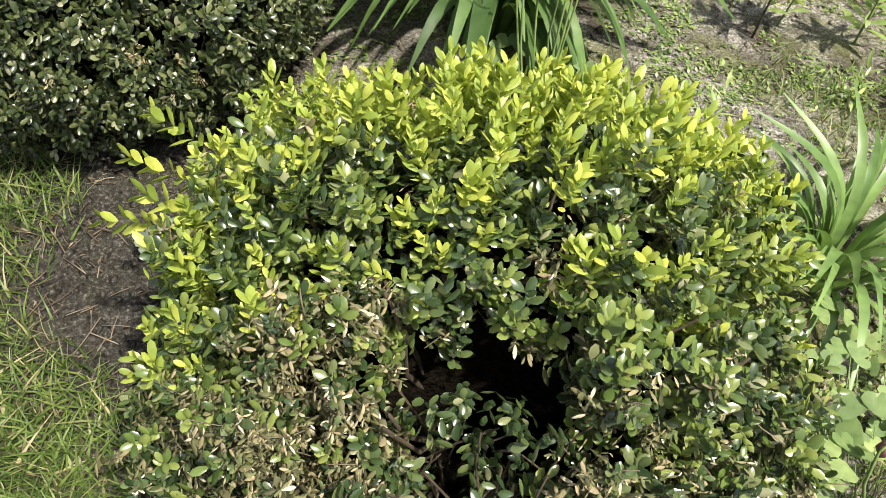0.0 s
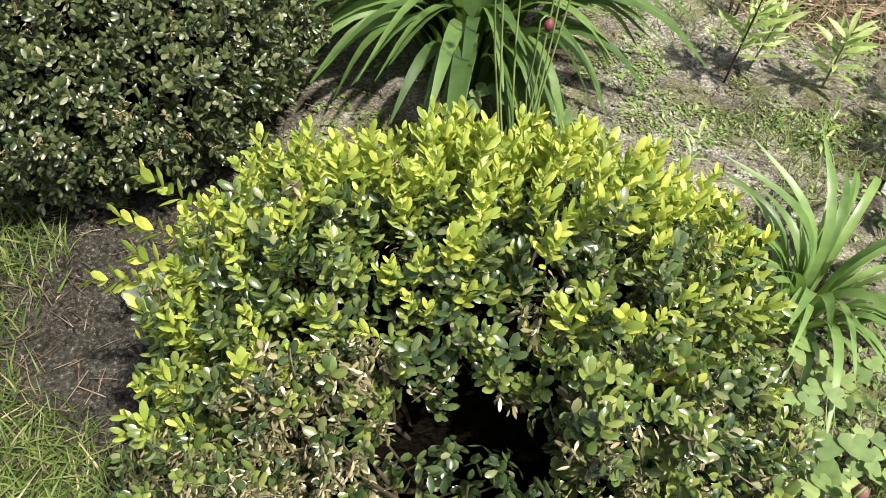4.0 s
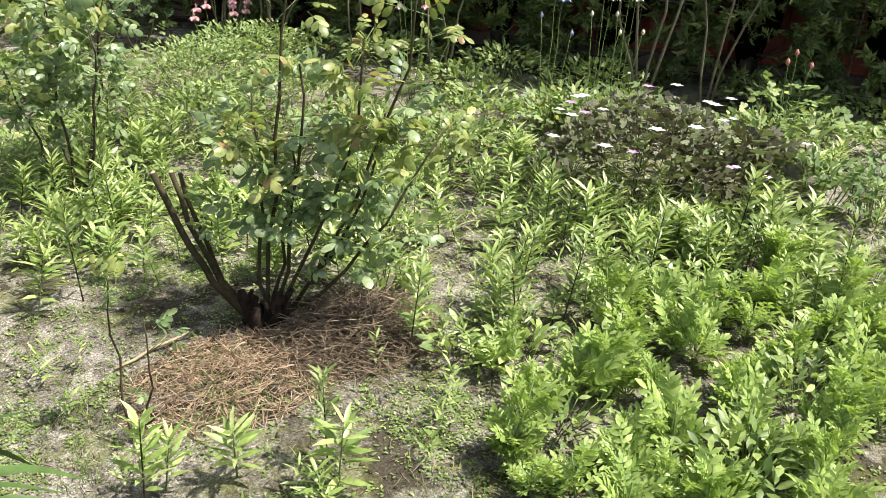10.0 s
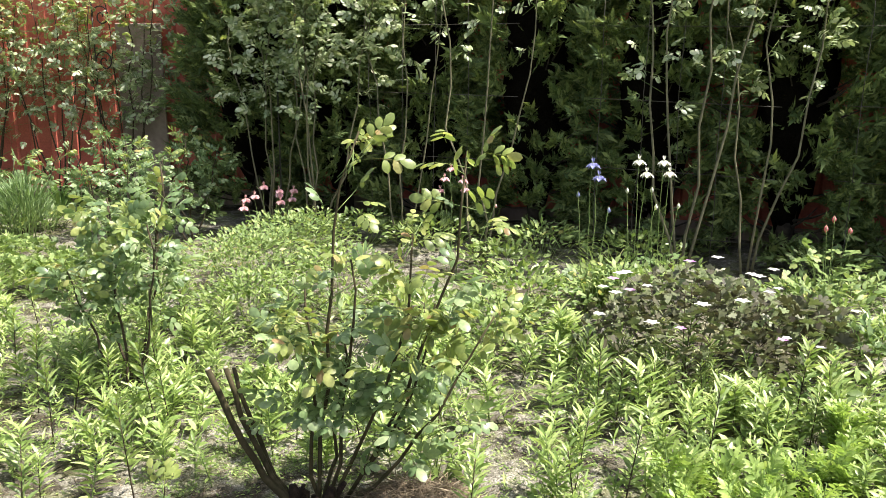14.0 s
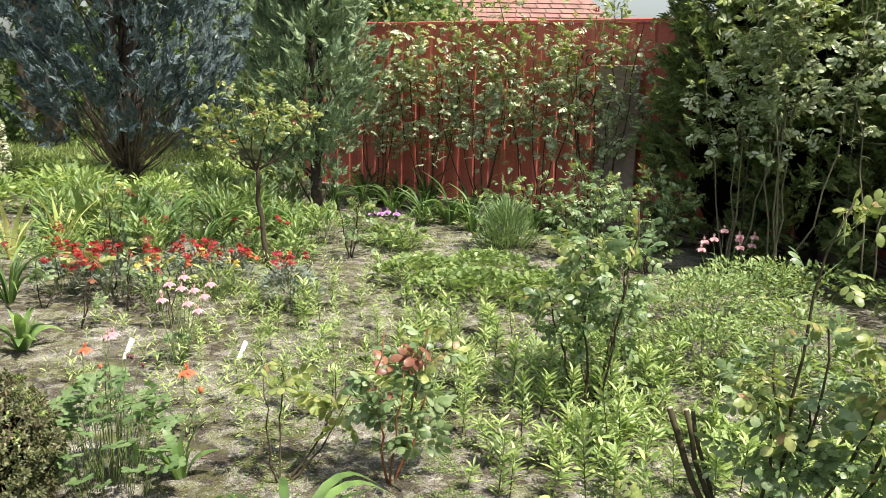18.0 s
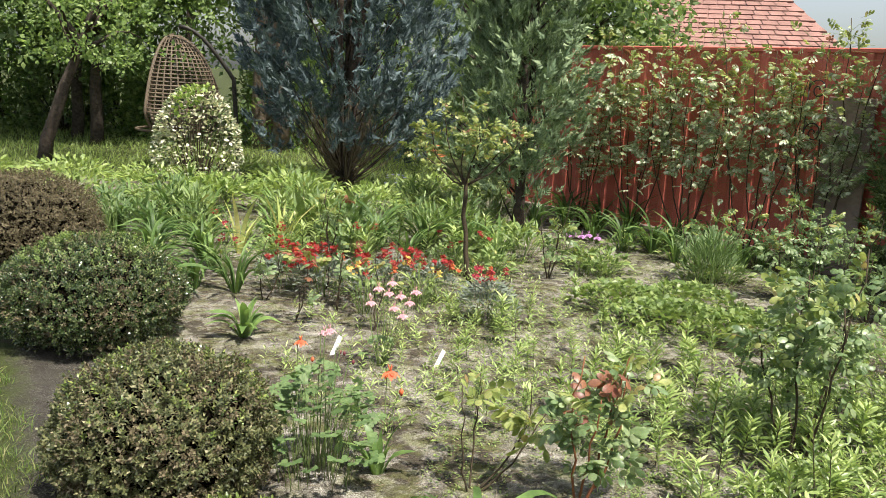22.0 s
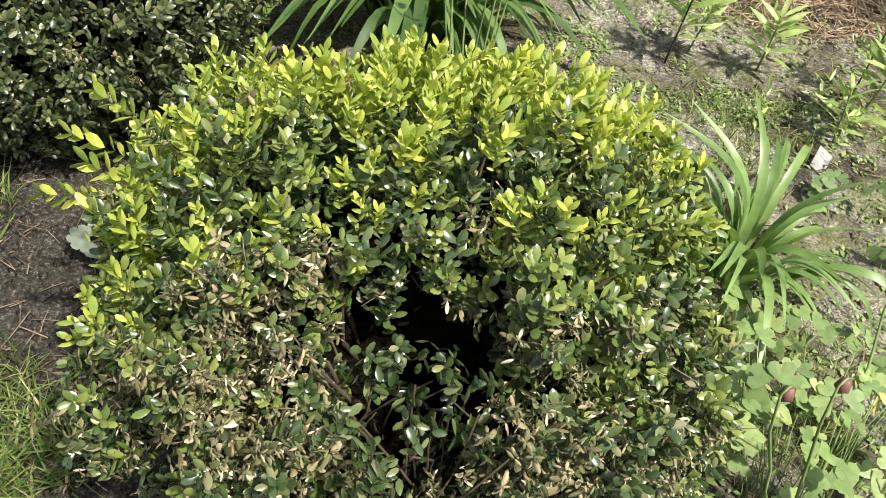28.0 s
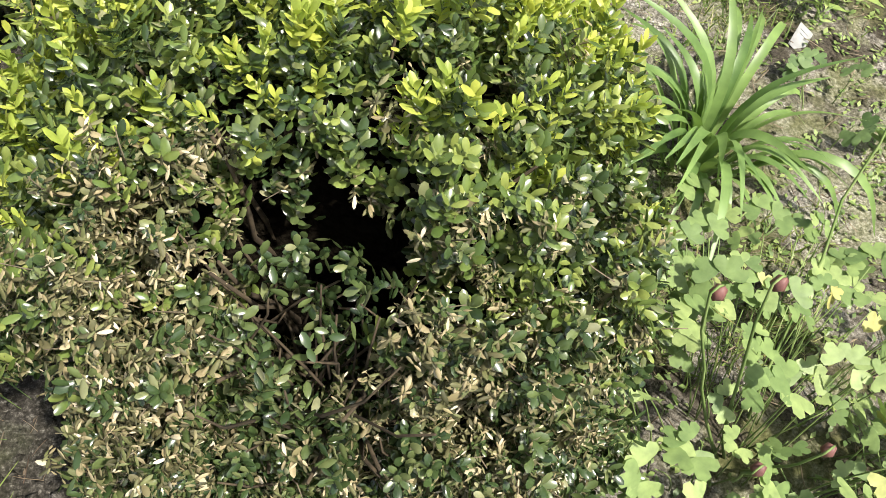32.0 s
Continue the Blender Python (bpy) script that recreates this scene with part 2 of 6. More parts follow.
P_MAUVE = petal("mauve_petal", (0.42, 0.16, 0.5), (0.62, 0.35, 0.66))
P_WHITE = petal("white_petal", (0.66, 0.64, 0.68), (0.8, 0.8, 0.78))
P_CREAM = petal("cream_petal", (0.75, 0.72, 0.45), (0.82, 0.8, 0.6))
P_BLUE = petal("blue_petal", (0.16, 0.17, 0.5), (0.3, 0.32, 0.66))
P_DUSK = petal("dusky_bud", (0.15, 0.055, 0.05), (0.27, 0.12, 0.1))
P_YEL = petal("yellow_petal", (0.75, 0.45, 0.03), (0.82, 0.6, 0.08))
PLASTIC = solid_mat("white_plastic", (0.62, 0.62, 0.6), (0.76, 0.76, 0.74), 60, 0.45, 0.1)
INK = solid_mat("grey_ink", (0.22, 0.22, 0.23), (0.36, 0.36, 0.36), 60, 0.7, 0.0)
RATTAN = solid_mat("brown_rattan", (0.07, 0.052, 0.035), (0.17, 0.13, 0.09), 70, 0.6)
DARKMETAL = solid_mat("dark_painted_steel", (0.02, 0.018, 0.016), (0.05, 0.045, 0.04), 40, 0.5, 0.1)
WIRE = solid_mat("rusty_wire", (0.06, 0.05, 0.042), (0.13, 0.115, 0.1), 60, 0.6, 0.2)
BARK = solid_mat("pine_bark", (0.11, 0.085, 0.065), (0.26, 0.2, 0.155), 14, 0.95, 1.0, 0.2, 0.03)
DARKBARK = solid_mat("dark_bark", (0.03, 0.025, 0.02), (0.09, 0.07, 0.055), 20, 0.95, 0.8, 0.2, 0.02)
CONCRETE = solid_mat("grey_concrete", (0.26, 0.24, 0.22), (0.38, 0.36, 0.33), 25, 0.9, 0.4)
BOARD = solid_mat("weathered_brown_board", (0.22, 0.16, 0.13), (0.32, 0.25, 0.21), 18, 0.8, 0.3)
PLASTER = solid_mat("pale_plaster", (0.55, 0.5, 0.42), (0.66, 0.61, 0.53), 20, 0.9, 0.3)
SHINGLE = solid_mat("red_roof_shingle", (0.25, 0.135, 0.112), (0.31, 0.18, 0.152), 22, 0.85, 0.4)
PATHSTONE = solid_mat("pale_paving", (0.1, 0.095, 0.08), (0.22, 0.205, 0.18), 20, 0.9, 0.5)
CUSHION = solid_mat("white_cushion", (0.6, 0.58, 0.55), (0.74, 0.72, 0.7), 30, 0.9, 0.3)


def fence_mat():
    m, nt, b = mat_base("red_sheet_metal", 0.5, 0.4)
    n = tex_noise(nt, 3.0, 5)
    f = tex_noise(nt, 60, 3)
    col = ramp(nt, n.outputs["Fac"], [(0.3, (0.45, 0.1, 0.07)), (0.7, (0.58, 0.165, 0.122))])
    dirt = ramp(nt, f.outputs["Fac"], [(0.35, (0.8, 0.78, 0.75)), (0.7, (1.08, 1.06, 1.04))])
    nt.links.new(mixc(nt, 1.0, col, dirt, "MULTIPLY"), b.inputs["Base Color"])
    return m


FENCE = fence_mat()


def soil_mat():
    m, nt, b = mat_base("sandy_garden_soil", 0.95, 0.2)
    big = tex_noise(nt, 1.6, 6, 0.6)
    mid = tex_noise(nt, 9, 6, 0.65)
    fine = tex_noise(nt, 150, 6, 0.8)
    vor = nt.nodes.new("ShaderNodeTexVoronoi")
    vor.inputs["Scale"].default_value = 55
    tc = nt.nodes.new("ShaderNodeTexCoord")
    nt.links.new(tc.outputs["Object"], vor.inputs["Vector"])
    dark = ramp(nt, fine.outputs["Fac"], [(0.36, (0.012, 0.01, 0.007)), (0.64, (0.1, 0.085, 0.062))])
    pale = ramp(nt, fine.outputs["Fac"], [(0.36, (0.07, 0.064, 0.053)), (0.5, (0.25, 0.232, 0.195)), (0.64, (0.62, 0.59, 0.53))])
    sel = ramp(nt, big.outputs["Fac"], [(0.47, (0, 0, 0)), (0.58, (1, 1, 1))])
    sel2 = ramp(nt, mid.outputs["Fac"], [(0.48, (0, 0, 0)), (0.56, (1, 1, 1))])
    both = mixc(nt, 0.55, sel, sel2)
    col = mixc(nt, both, dark, pale)
    moss = ramp(nt, mid.outputs["Color"], [(0.47, (0, 0, 0)), (0.58, (1, 1, 1))])
    half = mixc(nt, 0.5, (0.0, 0.0, 0.0), moss)
    mossy = ramp(nt, fine.outputs["Fac"], [(0.3, (0.045, 0.06, 0.014)), (0.7, (0.2, 0.21, 0.06))])
    col = mixc(nt, half, col, mossy)
    # thatch where the lawn grows, on one side of the bed
    sep = nt.nodes.new("ShaderNodeSeparateXYZ")
    nt.links.new(tc.outputs["Object"], sep.inputs[0])

    def calc(op, a, c=None):
        n = nt.nodes.new("ShaderNodeMath")
        n.operation = op
        for k, v in enumerate((a, c)):
            if v is not None and not isinstance(v, float):
                nt.links.new(v, n.inputs[k])
            elif v is not None:
                n.inputs[k].default_value = v
        return n.outputs[0]
    past = calc("MULTIPLY", calc("MAXIMUM", calc("SUBTRACT", sep.outputs["Y"], 0.6), 0.0), 0.6)
    side = calc("SUBTRACT", calc("SUBTRACT", calc("MULTIPLY", sep.outputs["X"], -1.0), past), 0.12)
    side = calc("ADD", side, calc("MULTIPLY", calc("SUBTRACT", mid.outputs["Fac"], 0.5), 0.4))
    side = calc("ADD", side, calc("MULTIPLY", calc("SUBTRACT", big.outputs["Fac"], 0.5), 0.35))
    back = calc("SUBTRACT", sep.outputs["Y"], 11.5)
    front = calc("SUBTRACT", calc("MULTIPLY", sep.outputs["Y"], -1.0), 0.3)
    front = calc("ADD", front, calc("MULTIPLY", calc("SUBTRACT", big.outputs["Fac"], 0.5), 1.2))
    lawn = ramp(nt, calc("MAXIMUM", calc("MAXIMUM", side, back), front), [(0.0, (0, 0, 0)), (0.14, (1, 1, 1))])
    thatch = ramp(nt, fine.outputs["Fac"], [(0.36, (0.014, 0.018, 0.006)), (0.64, (0.07, 0.085, 0.026))])
    # dark soil along the bush row, with the bushes' shade painted into it
    humus_shade = ramp(nt, calc("ADD", side, 0.85), [(0.1, (0, 0, 0)), (0.4, (0.85, 0.85, 0.85)), (0.8, (0.9, 0.9, 0.9)), (1.0, (0.8, 0.8, 0.8))])
    shaded_humus = ramp(nt, fine.outputs["Fac"], [(0.34, (0.008, 0.007, 0.005)), (0.5, (0.03, 0.027, 0.022)), (0.58, (0.075, 0.068, 0.057)), (0.68, (0.26, 0.245, 0.215))])
    col = mixc(nt, humus_shade, col, shaded_humus)
    col = mixc(nt, lawn, col, thatch)
    nt.links.new(col, b.inputs["Base Color"])
    hgt = mixc(nt, 0.5, fine.outputs["Fac"], vor.outputs["Distance"])
    bump(nt, b, hgt, 0.9, 0.012)
    return m


SOIL = soil_mat()

# ---------------------------------------------------------------- mesh tools
rng = np.random.default_rng(7)


class Geo:
    """Collects many small pieces and turns them into one mesh."""

    def __init__(self):
        self.v, self.loops, self.sizes, self.mats, self.n = [], [], [], [], 0

    def add(self, tv, tf, rot=None, pos=None, mat=0):
        tv = np.asarray(tv, float)
        if rot is None:
            allv, count = tv, 1
        else:
            count = len(pos)
            allv = (np.einsum("nij,kj->nki", rot, tv) + np.asarray(pos)[:, None, :]).reshape(-1, 3)
        flat = np.concatenate([np.asarray(f, int) for f in tf])
        size = np.array([len(f) for f in tf])
        off = self.n + np.arange(count) * len(tv)
        self.loops.append((flat[None, :] + off[:, None]).ravel())
        self.sizes.append(np.tile(size, count))
        mat = np.broadcast_to(np.asarray(mat), (len(tf),)) if np.ndim(mat) < 2 else mat
        self.mats.append(np.tile(mat, count))
        self.v.append(allv)
        self.n += len(allv)
        return self

    def mesh(self, name, materials, smooth=True):
        me = bpy.data.meshes.new(name)
        v = np.concatenate(self.v)
        loops, sizes, mats = np.concatenate(self.loops), np.concatenate(self.sizes), np.concatenate(self.mats)
        me.vertices.add(len(v))
        me.vertices.foreach_set("co", v.astype(np.float32).ravel())
        me.loops.add(len(loops))
        me.loops.foreach_set("vertex_index", loops.astype(np.int32))
        me.polygons.add(len(sizes))
        me.polygons.foreach_set("loop_start", np.concatenate([[0], np.cumsum(sizes)[:-1]]).astype(np.int32))
        for mt in materials:
            me.materials.append(mt)
        me.polygons.foreach_set("material_index", mats.astype(np.int32))
        me.polygons.foreach_set("use_smooth", np.full(len(sizes), smooth))
        me.update(calc_edges=True)
        return me


JOINED = {"twig_tangle", "limbwork", "stem_bundle", "branchwork", "shade_core", "new_growth", "dead_leaves", "stalk_bundle", "foliage", "inner_foliage", "young_foliage", "red_foliage", "crown", "green_shoots", "pale_crown"}


def part(name, geo, material, parent=None, label="", smooth=True, loc=None):
    mats = material if isinstance(material, (list, tuple)) else [material]
    me = geo if isinstance(geo, bpy.types.Mesh) else geo.mesh(name, mats, smooth)
    ob = new(name, me)
    if parent is not None:
        ob.parent = parent
    if loc is not None:
        ob.location = loc
    if label:
        ob["label"] = label
    if name in JOINED:
        ob["kind"] = "stuff"
    return ob


def thing(name, x, y, z=0.0, label="", category="", group="", kind="", rz=0.0):
    ob = new(name)
    ob.matrix_basis = pose(x, y, z, 0, 0, rz)
    ob.empty_display_size = 0.1
    return tagged(ob, label, category, group, kind)


def unit(v):
    v = np.asarray(v, float)
    return v / np.maximum(np.linalg.norm(v, axis=-1, keepdims=True), 1e-9)


def frames(along, spin=None, size=1.0, flat=None, up=(0, 0, 1)):
    """Turns for pieces whose length runs along +y and whose face looks to +z."""
    y = unit(along)
    n = len(y)
    ref = np.broadcast_to(np.asarray(up, float), (n, 3)) + rng.normal(0, 0.02, (n, 3))
    x = unit(np.cross(y, ref))
    z = np.cross(x, y)
    if spin is not None:
        c, s = np.cos(spin)[:, None], np.sin(spin)[:, None]
        x, z = x * c + z * s, z * c - x * s
    size = np.broadcast_to(np.asarray(size, float), (n,))
    m = np.stack([x, y, z], axis=2) * size[:, None, None]
    return m


def leaf_tpl(w=0.45, fold=0.12, droop=0.15, point=0.8):
    """An oval leaf of length 1 along y, folded along its rib."""
    xs = [(0, 0, 0, 0), (0.28, w * 0.42, fold * 0.7, -droop * 0.1), (0.62, w * 0.5 * point * 1.2, fold, -droop * 0.45)]
    v = [(0, 0, 0)]
    for y, hw, f, d in xs[1:]:
        v += [(-hw, y, f * w + d), (0, y, d), (hw, y, f * w + d)]
    v.append((0, 1, -droop))
    return np.array(v, float), [(0, 2, 1), (0, 3, 2), (1, 2, 5, 4), (2, 3, 6, 5), (4, 5, 7), (5, 6, 7)]


def leaf4_tpl(w=0.45, droop=0.15):
    v = [(0, 0, 0), (-w / 2, 0.45, 0.05), (w / 2, 0.45, 0.05), (0, 1, -droop)]
    return np.array(v, float), [(0, 2, 1), (1, 2, 3)]


def merge(pieces):
    """Joins (verts, faces) pairs into one template."""
    v, f, n = [], [], 0
    for pv, pf in pieces:
        v.append(np.asarray(pv, float))
        f += [tuple(i + n for i in face) for face in pf]
        n += len(pv)
    return np.concatenate(v), f


def moved(tpl, along, pos, size=1.0, spin=0.0):
    m = frames(np.array([along], float), np.array([spin]), size)[0]
    return tpl[0] @ m.T + np.asarray(pos), tpl[1]


def tube(points, radii, sides=5):
    p = np.asarray(points, float)
    r = np.broadcast_to(np.asarray(radii, float), (len(p),))
    t = unit(np.gradient(p, axis=0))
    ref = np.array([0.31, 0.2, 0.93]) if abs(t[0, 2]) < 0.8 else np.array([1.0, 0.1, 0])
    x = unit(np.cross(t, ref))
    y = np.cross(t, x)
    a = np.arange(sides) * 2 * np.pi / sides
    ring = np.cos(a)[None, :, None] * x[:, None] + np.sin(a)[None, :, None] * y[:, None]
    v = (p[:, None] + ring * r[:, None, None]).reshape(-1, 3)
    f = []
    for i in range(len(p) - 1):
        for k in range(sides):
            k2 = (k + 1) % sides
            f.append((i * sides + k, i * sides + k2, (i + 1) * sides + k2, (i + 1) * sides + k))
    f.append(tuple(range(sides))[::-1])
    f.append(tuple(range((len(p) - 1) * sides, len(p) * sides)))
    return v, f


def box_tpl(sx, sy, sz, cx=0, cy=0, cz=0, bev=0.0):
    """A box with chamfered upright and lying edges."""
    b = min(bev, sx / 2.2, sy / 2.2, sz / 2.2)
    bm = bmesh.new()
    bmesh.ops.create_cube(bm, size=1.0, matrix=Matrix.Diagonal((sx, sy, sz, 1)))
    if b > 0:
        bmesh.ops.bevel(bm, geom=bm.edges[:], offset=b, segments=1, affect="EDGES")
    bm.verts.index_update()
    v = np.array([(w.co.x + cx, w.co.y + cy, w.co.z + cz) for w in bm.verts])
    f = [tuple(w.index for w in fc.verts) for fc in bm.faces]
    bm.free()
    return v, f


def path3(a, b, n=6, bow=(0, 0, 0), wob=0.0):
    t = np.linspace(0, 1, n)[:, None]
    p = np.asarray(a, float) * (1 - t) + np.asarray(b, float) * t + np.asarray(bow, float) * (4 * t * (1 - t))
    if wob:
        w = rng.normal(0, wob, (n, 3))
        w[0] = 0
        p = p + w
    return p


def strap_tpl(length, width, rise, droop, n=9, fold=0.25, twist=0.0):
    """A long arching blade that starts upright at the origin and leans towards +y."""
    t = np.linspace(0, 1, n)
    bend = np.clip((t - 0.18) / 0.68, 0, 1)
    ang = np.radians(rise) - np.radians(droop) * bend * bend * (3 - 2 * bend)
    step = length / (n - 1)
    y = np.concatenate([[0], np.cumsum(np.cos(ang[:-1]) * step)])
    z = np.concatenate([[0], np.cumsum(np.sin(ang[:-1]) * step)])
    w = width * np.clip(np.minimum(0.55 + 2.2 * t, 1.0) * np.minimum(1.0, (1.02 - t) / 0.42) ** 0.8, 0.03, 1) / 2
    tw = twist * t
    v, f = [], []
    for i in range(n):
        ny, nz = -np.sin(ang[i]), np.cos(ang[i])
        k = fold * w[i] * (1 - 0.6 * t[i])
        cx, sx = np.cos(tw[i]) * w[i], np.sin(tw[i]) * w[i]
        v += [(-cx, y[i] + ny * (k - sx), z[i] + nz * (k - sx)), (0, y[i], z[i]), (cx, y[i] + ny * (k + sx), z[i] + nz * (k + sx))]
    for i in range(n - 1):
        a = i * 3
        f += [(a, a + 1, a + 4, a + 3), (a + 1, a + 2, a + 5, a + 4)]
    return np.array(v), f


def ground_z(x, y):
    """The height of the soil."""
    x, y = np.asarray(x, float), np.asarray(y, float)
    return 0.012 * np.sin(2.3 * x + 0.7 * y) * np.sin(1.9 * y - 0.4 * x) + 0.008 * np.sin(6.1 * x + 1.3) * np.sin(5.3 * y + 0.4) + 0.004 * np.sin(17 * x + 2 * y) * np.sin(15 * y - 3 * x)


def gz(x, y):
    return float(ground_z(x, y))


def sphere_dirs(n, zmin=-0.2):
    d = unit(rng.normal(size=(n * 3, 3)))
    return d[d[:, 2] > zmin][:n]


def blobnoise(p, s, seed=0.0):
    x, y, z = p[:, 0] * s + seed, p[:, 1] * s - seed, p[:, 2] * s + 0.5 * seed
    return (np.sin(x * 1.7 + np.sin(y * 1.3)) + np.sin(y * 2.1 + np.sin(z * 1.9)) + np.sin(z * 1.8 + np.sin(x * 2.3))) / 3

# ---------------------------------------------------------------- ground


def spaced(a, b, step, far, grow=1.35):
    mid = np.arange(a, b + step / 2, step)
    out, s = [], step
    p = 0.0
    while p < far:
        s *= grow
        p += s
        out.append(p)
    out = np.array(out)
    return np.concatenate([a - out[::-1], mid, b + out])


gx, gy = spaced(-7.0, 8.0, 0.07, 900), spaced(-2.0, 15.0, 0.07, 900)
GX, GY = np.meshgrid(gx, gy, indexing="ij")
fade = np.exp(-np.maximum(0, np.hypot(GX - 0.5, GY - 6) - 12) / 4)
GZ = ground_z(GX, GY) * fade
ny_ = len(gy)
I, J = np.meshgrid(np.arange(len(gx) - 1), np.arange(ny_ - 1), indexing="ij")
q = np.stack([I * ny_ + J, (I + 1) * ny_ + J, (I + 1) * ny_ + J + 1, I * ny_ + J + 1], axis=-1).reshape(-1, 4)
g = Geo()
g.v, g.n = [np.stack([GX, GY, GZ], axis=-1).reshape(-1, 3)], GX.size
g.loops, g.sizes, g.mats = [q.ravel()], [np.full(len(q), 4)], [np.zeros(len(q), int)]
ground = part("ground", g, SOIL)
tagged(ground, "sandy grey garden soil with mossy patches", "ground", kind="structure")

# ---------------------------------------------------------------- the sheet metal fence
FA, FB = np.array([2.17, 11.05]), np.array([8.42, -0.15])      # the line of the long run
CORNER = np.array([4.54, 6.80])                                  # where the far run meets it
FDIR = (FB - FA) / np.linalg.norm(FB - FA)
FNOR = np.array([-FDIR[1], FDIR[0]])                           # away from the garden
if FNOR @ np.array([1.0, 0.3]) < 0:
    FNOR = -FNOR


def fence_xy(d, out=0.0):
    p = FA + FDIR * d + FNOR * out
    return float(p[0]), float(p[1])


RDIR = np.array([math.sqrt(0.5), -math.sqrt(0.5)])             # the far run, towards the corner
RSTART = CORNER - RDIR * 6.0


def run_xy(d, out=0.0):
    p = RSTART + RDIR * d + np.array([-RDIR[1], RDIR[0]]) * out
    return float(p[0]), float(p[1])


FLEN = float(np.linalg.norm(FB - CORNER)) + 3.0
FTURN = math.degrees(math.atan2(FDIR[1], FDIR[0]))


def ribbed_sheet(width, z0, z1, pitch=0.2, depth=0.02):
    prof = []
    n = int(round(width / pitch))
    for i in range(n):
        b = i * pitch
        prof += [(b, 0.0), (b + pitch * 0.55, 0.0), (b + pitch * 0.65, -depth), (b + pitch * 0.9, -depth)]
    prof.append((n * pitch, 0.0))
    v, f = [], []
    for x, y in prof:
        v += [(x, y, z0), (x, y, z1), (x, y + 0.003, z0), (x, y + 0.003, z1)]
    for i in range(len(prof) - 1):
        a, b = i * 4, i * 4 + 4
        f += [(a, b, b + 1, a + 1), (a + 2, a + 3, b + 3, b + 2), (a + 1, b + 1, b + 3, a + 3), (a, a + 2, b + 2, b)]
    return np.array(v), f


sheet = Geo().add(*ribbed_sheet(1.2, 0.10, 2.03)).mesh("panel", [FENCE], False)
cap = Geo().add(*box_tpl(1.198, 0.05, 0.045, 0.6, 0.0, 2.045, 0.008)).mesh("cap_rail", [FENCE], False)
plinth = Geo().add(*box_tpl(1.196, 0.07, 0.14, 0.6, -0.02, 0.06, 0.01)).mesh("plinth_board", [BOARD], False)
post = Geo().add(*box_tpl(0.06, 0.05, 2.0, 0, 0.045, 1.0, 0.005)).mesh("post", [DARKMETAL], False)
for (bx, by), turn, count in ((RSTART, -45.0, 5), (CORNER, FTURN, int(FLEN / 1.2) + 1)):
    fence = thing("metal_fence", float(bx), float(by), 0, "red corrugated sheet metal fence on a low wooden plinth", "fence", kind="structure", rz=turn)
    for i in range(count):
        for nm, me in (("panel", sheet), ("cap_rail", cap), ("plinth_board", plinth), ("post", post)):
            part(nm, me, None, fence, loc=(i * 1.2, 0.002 * (i % 2), 0))

# ---------------------------------------------------------------- the neighbour's house
house = thing("neighbour_house", 5.3, 21.6, 0, "pale plastered house with a red shingled hip roof", "house", rz=-14)
hg = Geo()
for sx, sy, cx, cy in ((5.2, 0.3, 0, -2.45), (5.2, 0.3, 0, 2.45), (0.3, 4.6, -2.45, 0), (0.3, 4.6, 2.45, 0)):
    hg.add(*box_tpl(sx, sy, 2.45, cx, cy, 1.22))
part("wall", hg, PLASTER, house, smooth=False)
rv = np.array([(-2.8, -2.8, 2.45), (2.8, -2.8, 2.45), (2.8, 2.8, 2.45), (-2.8, 2.8, 2.45), (-0.3, 0, 4.9), (0.3, 0, 4.9)])
roof = part("roof", Geo().add(rv, [(0, 1, 5, 4), (1, 2, 5), (2, 3, 4, 5), (3, 0, 4), (3, 2, 1, 0)]), SHINGLE, house, smooth=False)
cg = Geo()
for a, b, c, d in ((0, 1, 5, 4), (3, 0, 4, 4)):
    A, B, C, D = rv[a], rv[b], rv[c], rv[d]
    nrm = unit(np.cross(B - A, D - A))
    for k in range(22):
        t0, t1 = k / 22, (k + 1.05) / 22
        L0, R0, L1, R1 = A + (D - A) * t0, B + (C - B) * t0, A + (D - A) * t1, B + (C - B) * t1
        cnt = max(1, int(np.linalg.norm(R0 - L0) / 0.33))
        for j in range(cnt):
            u0, u1 = (j + 0.04 + 0.5 * (k % 2)) / (cnt + 0.5), (j + 0.96 + 0.5 * (k % 2)) / (cnt + 0.5)
            p = [L0 + (R0 - L0) * u0, L0 + (R0 - L0) * u1, L1 + (R1 - L1) * u1, L1 + (R1 - L1) * u0]
            lift = 0.03 + 0.012 * rng.random()
            top = [p[0] + nrm * lift, p[1] + nrm * lift, p[2] + nrm * 0.012, p[3] + nrm * 0.012]
            cg.add(np.array(top + p[:2]), [(0, 1, 2, 3), (4, 5, 1, 0)])
tagged(part("shingles", cg, SHINGLE, roof, smooth=False), kind="stuff")

# ---------------------------------------------------------------- box bushes


def box_leaf(w=0.5, dome=0.5, bend=0.16):
    """A small oval leaf of length 1 along +y, domed across and bent down at its tip."""
    v = [(0, 0, 0)]
    for y, k in ((0.2, 0.62), (0.52, 1.0), (0.84, 0.74)):
        hw = w * k / 2
        z = 0.06 * np.sin(np.pi * y) - bend * y * y
        v += [(-hw, y, z - dome * hw * k), (0, y, z), (hw, y, z - dome * hw * k)]
    v.append((0, 1, -bend * 1.05))
    return np.array(v, float), [(0, 2, 1), (0, 3, 2), (1, 2, 5, 4), (2, 3, 6, 5), (4, 5, 8, 7), (5, 6, 9, 8), (7, 8, 10), (8, 9, 10)]


L8 = box_leaf()
CURL = box_leaf(0.42, 1.6, 0.9)
L4 = leaf4_tpl(0.5, 0.1)


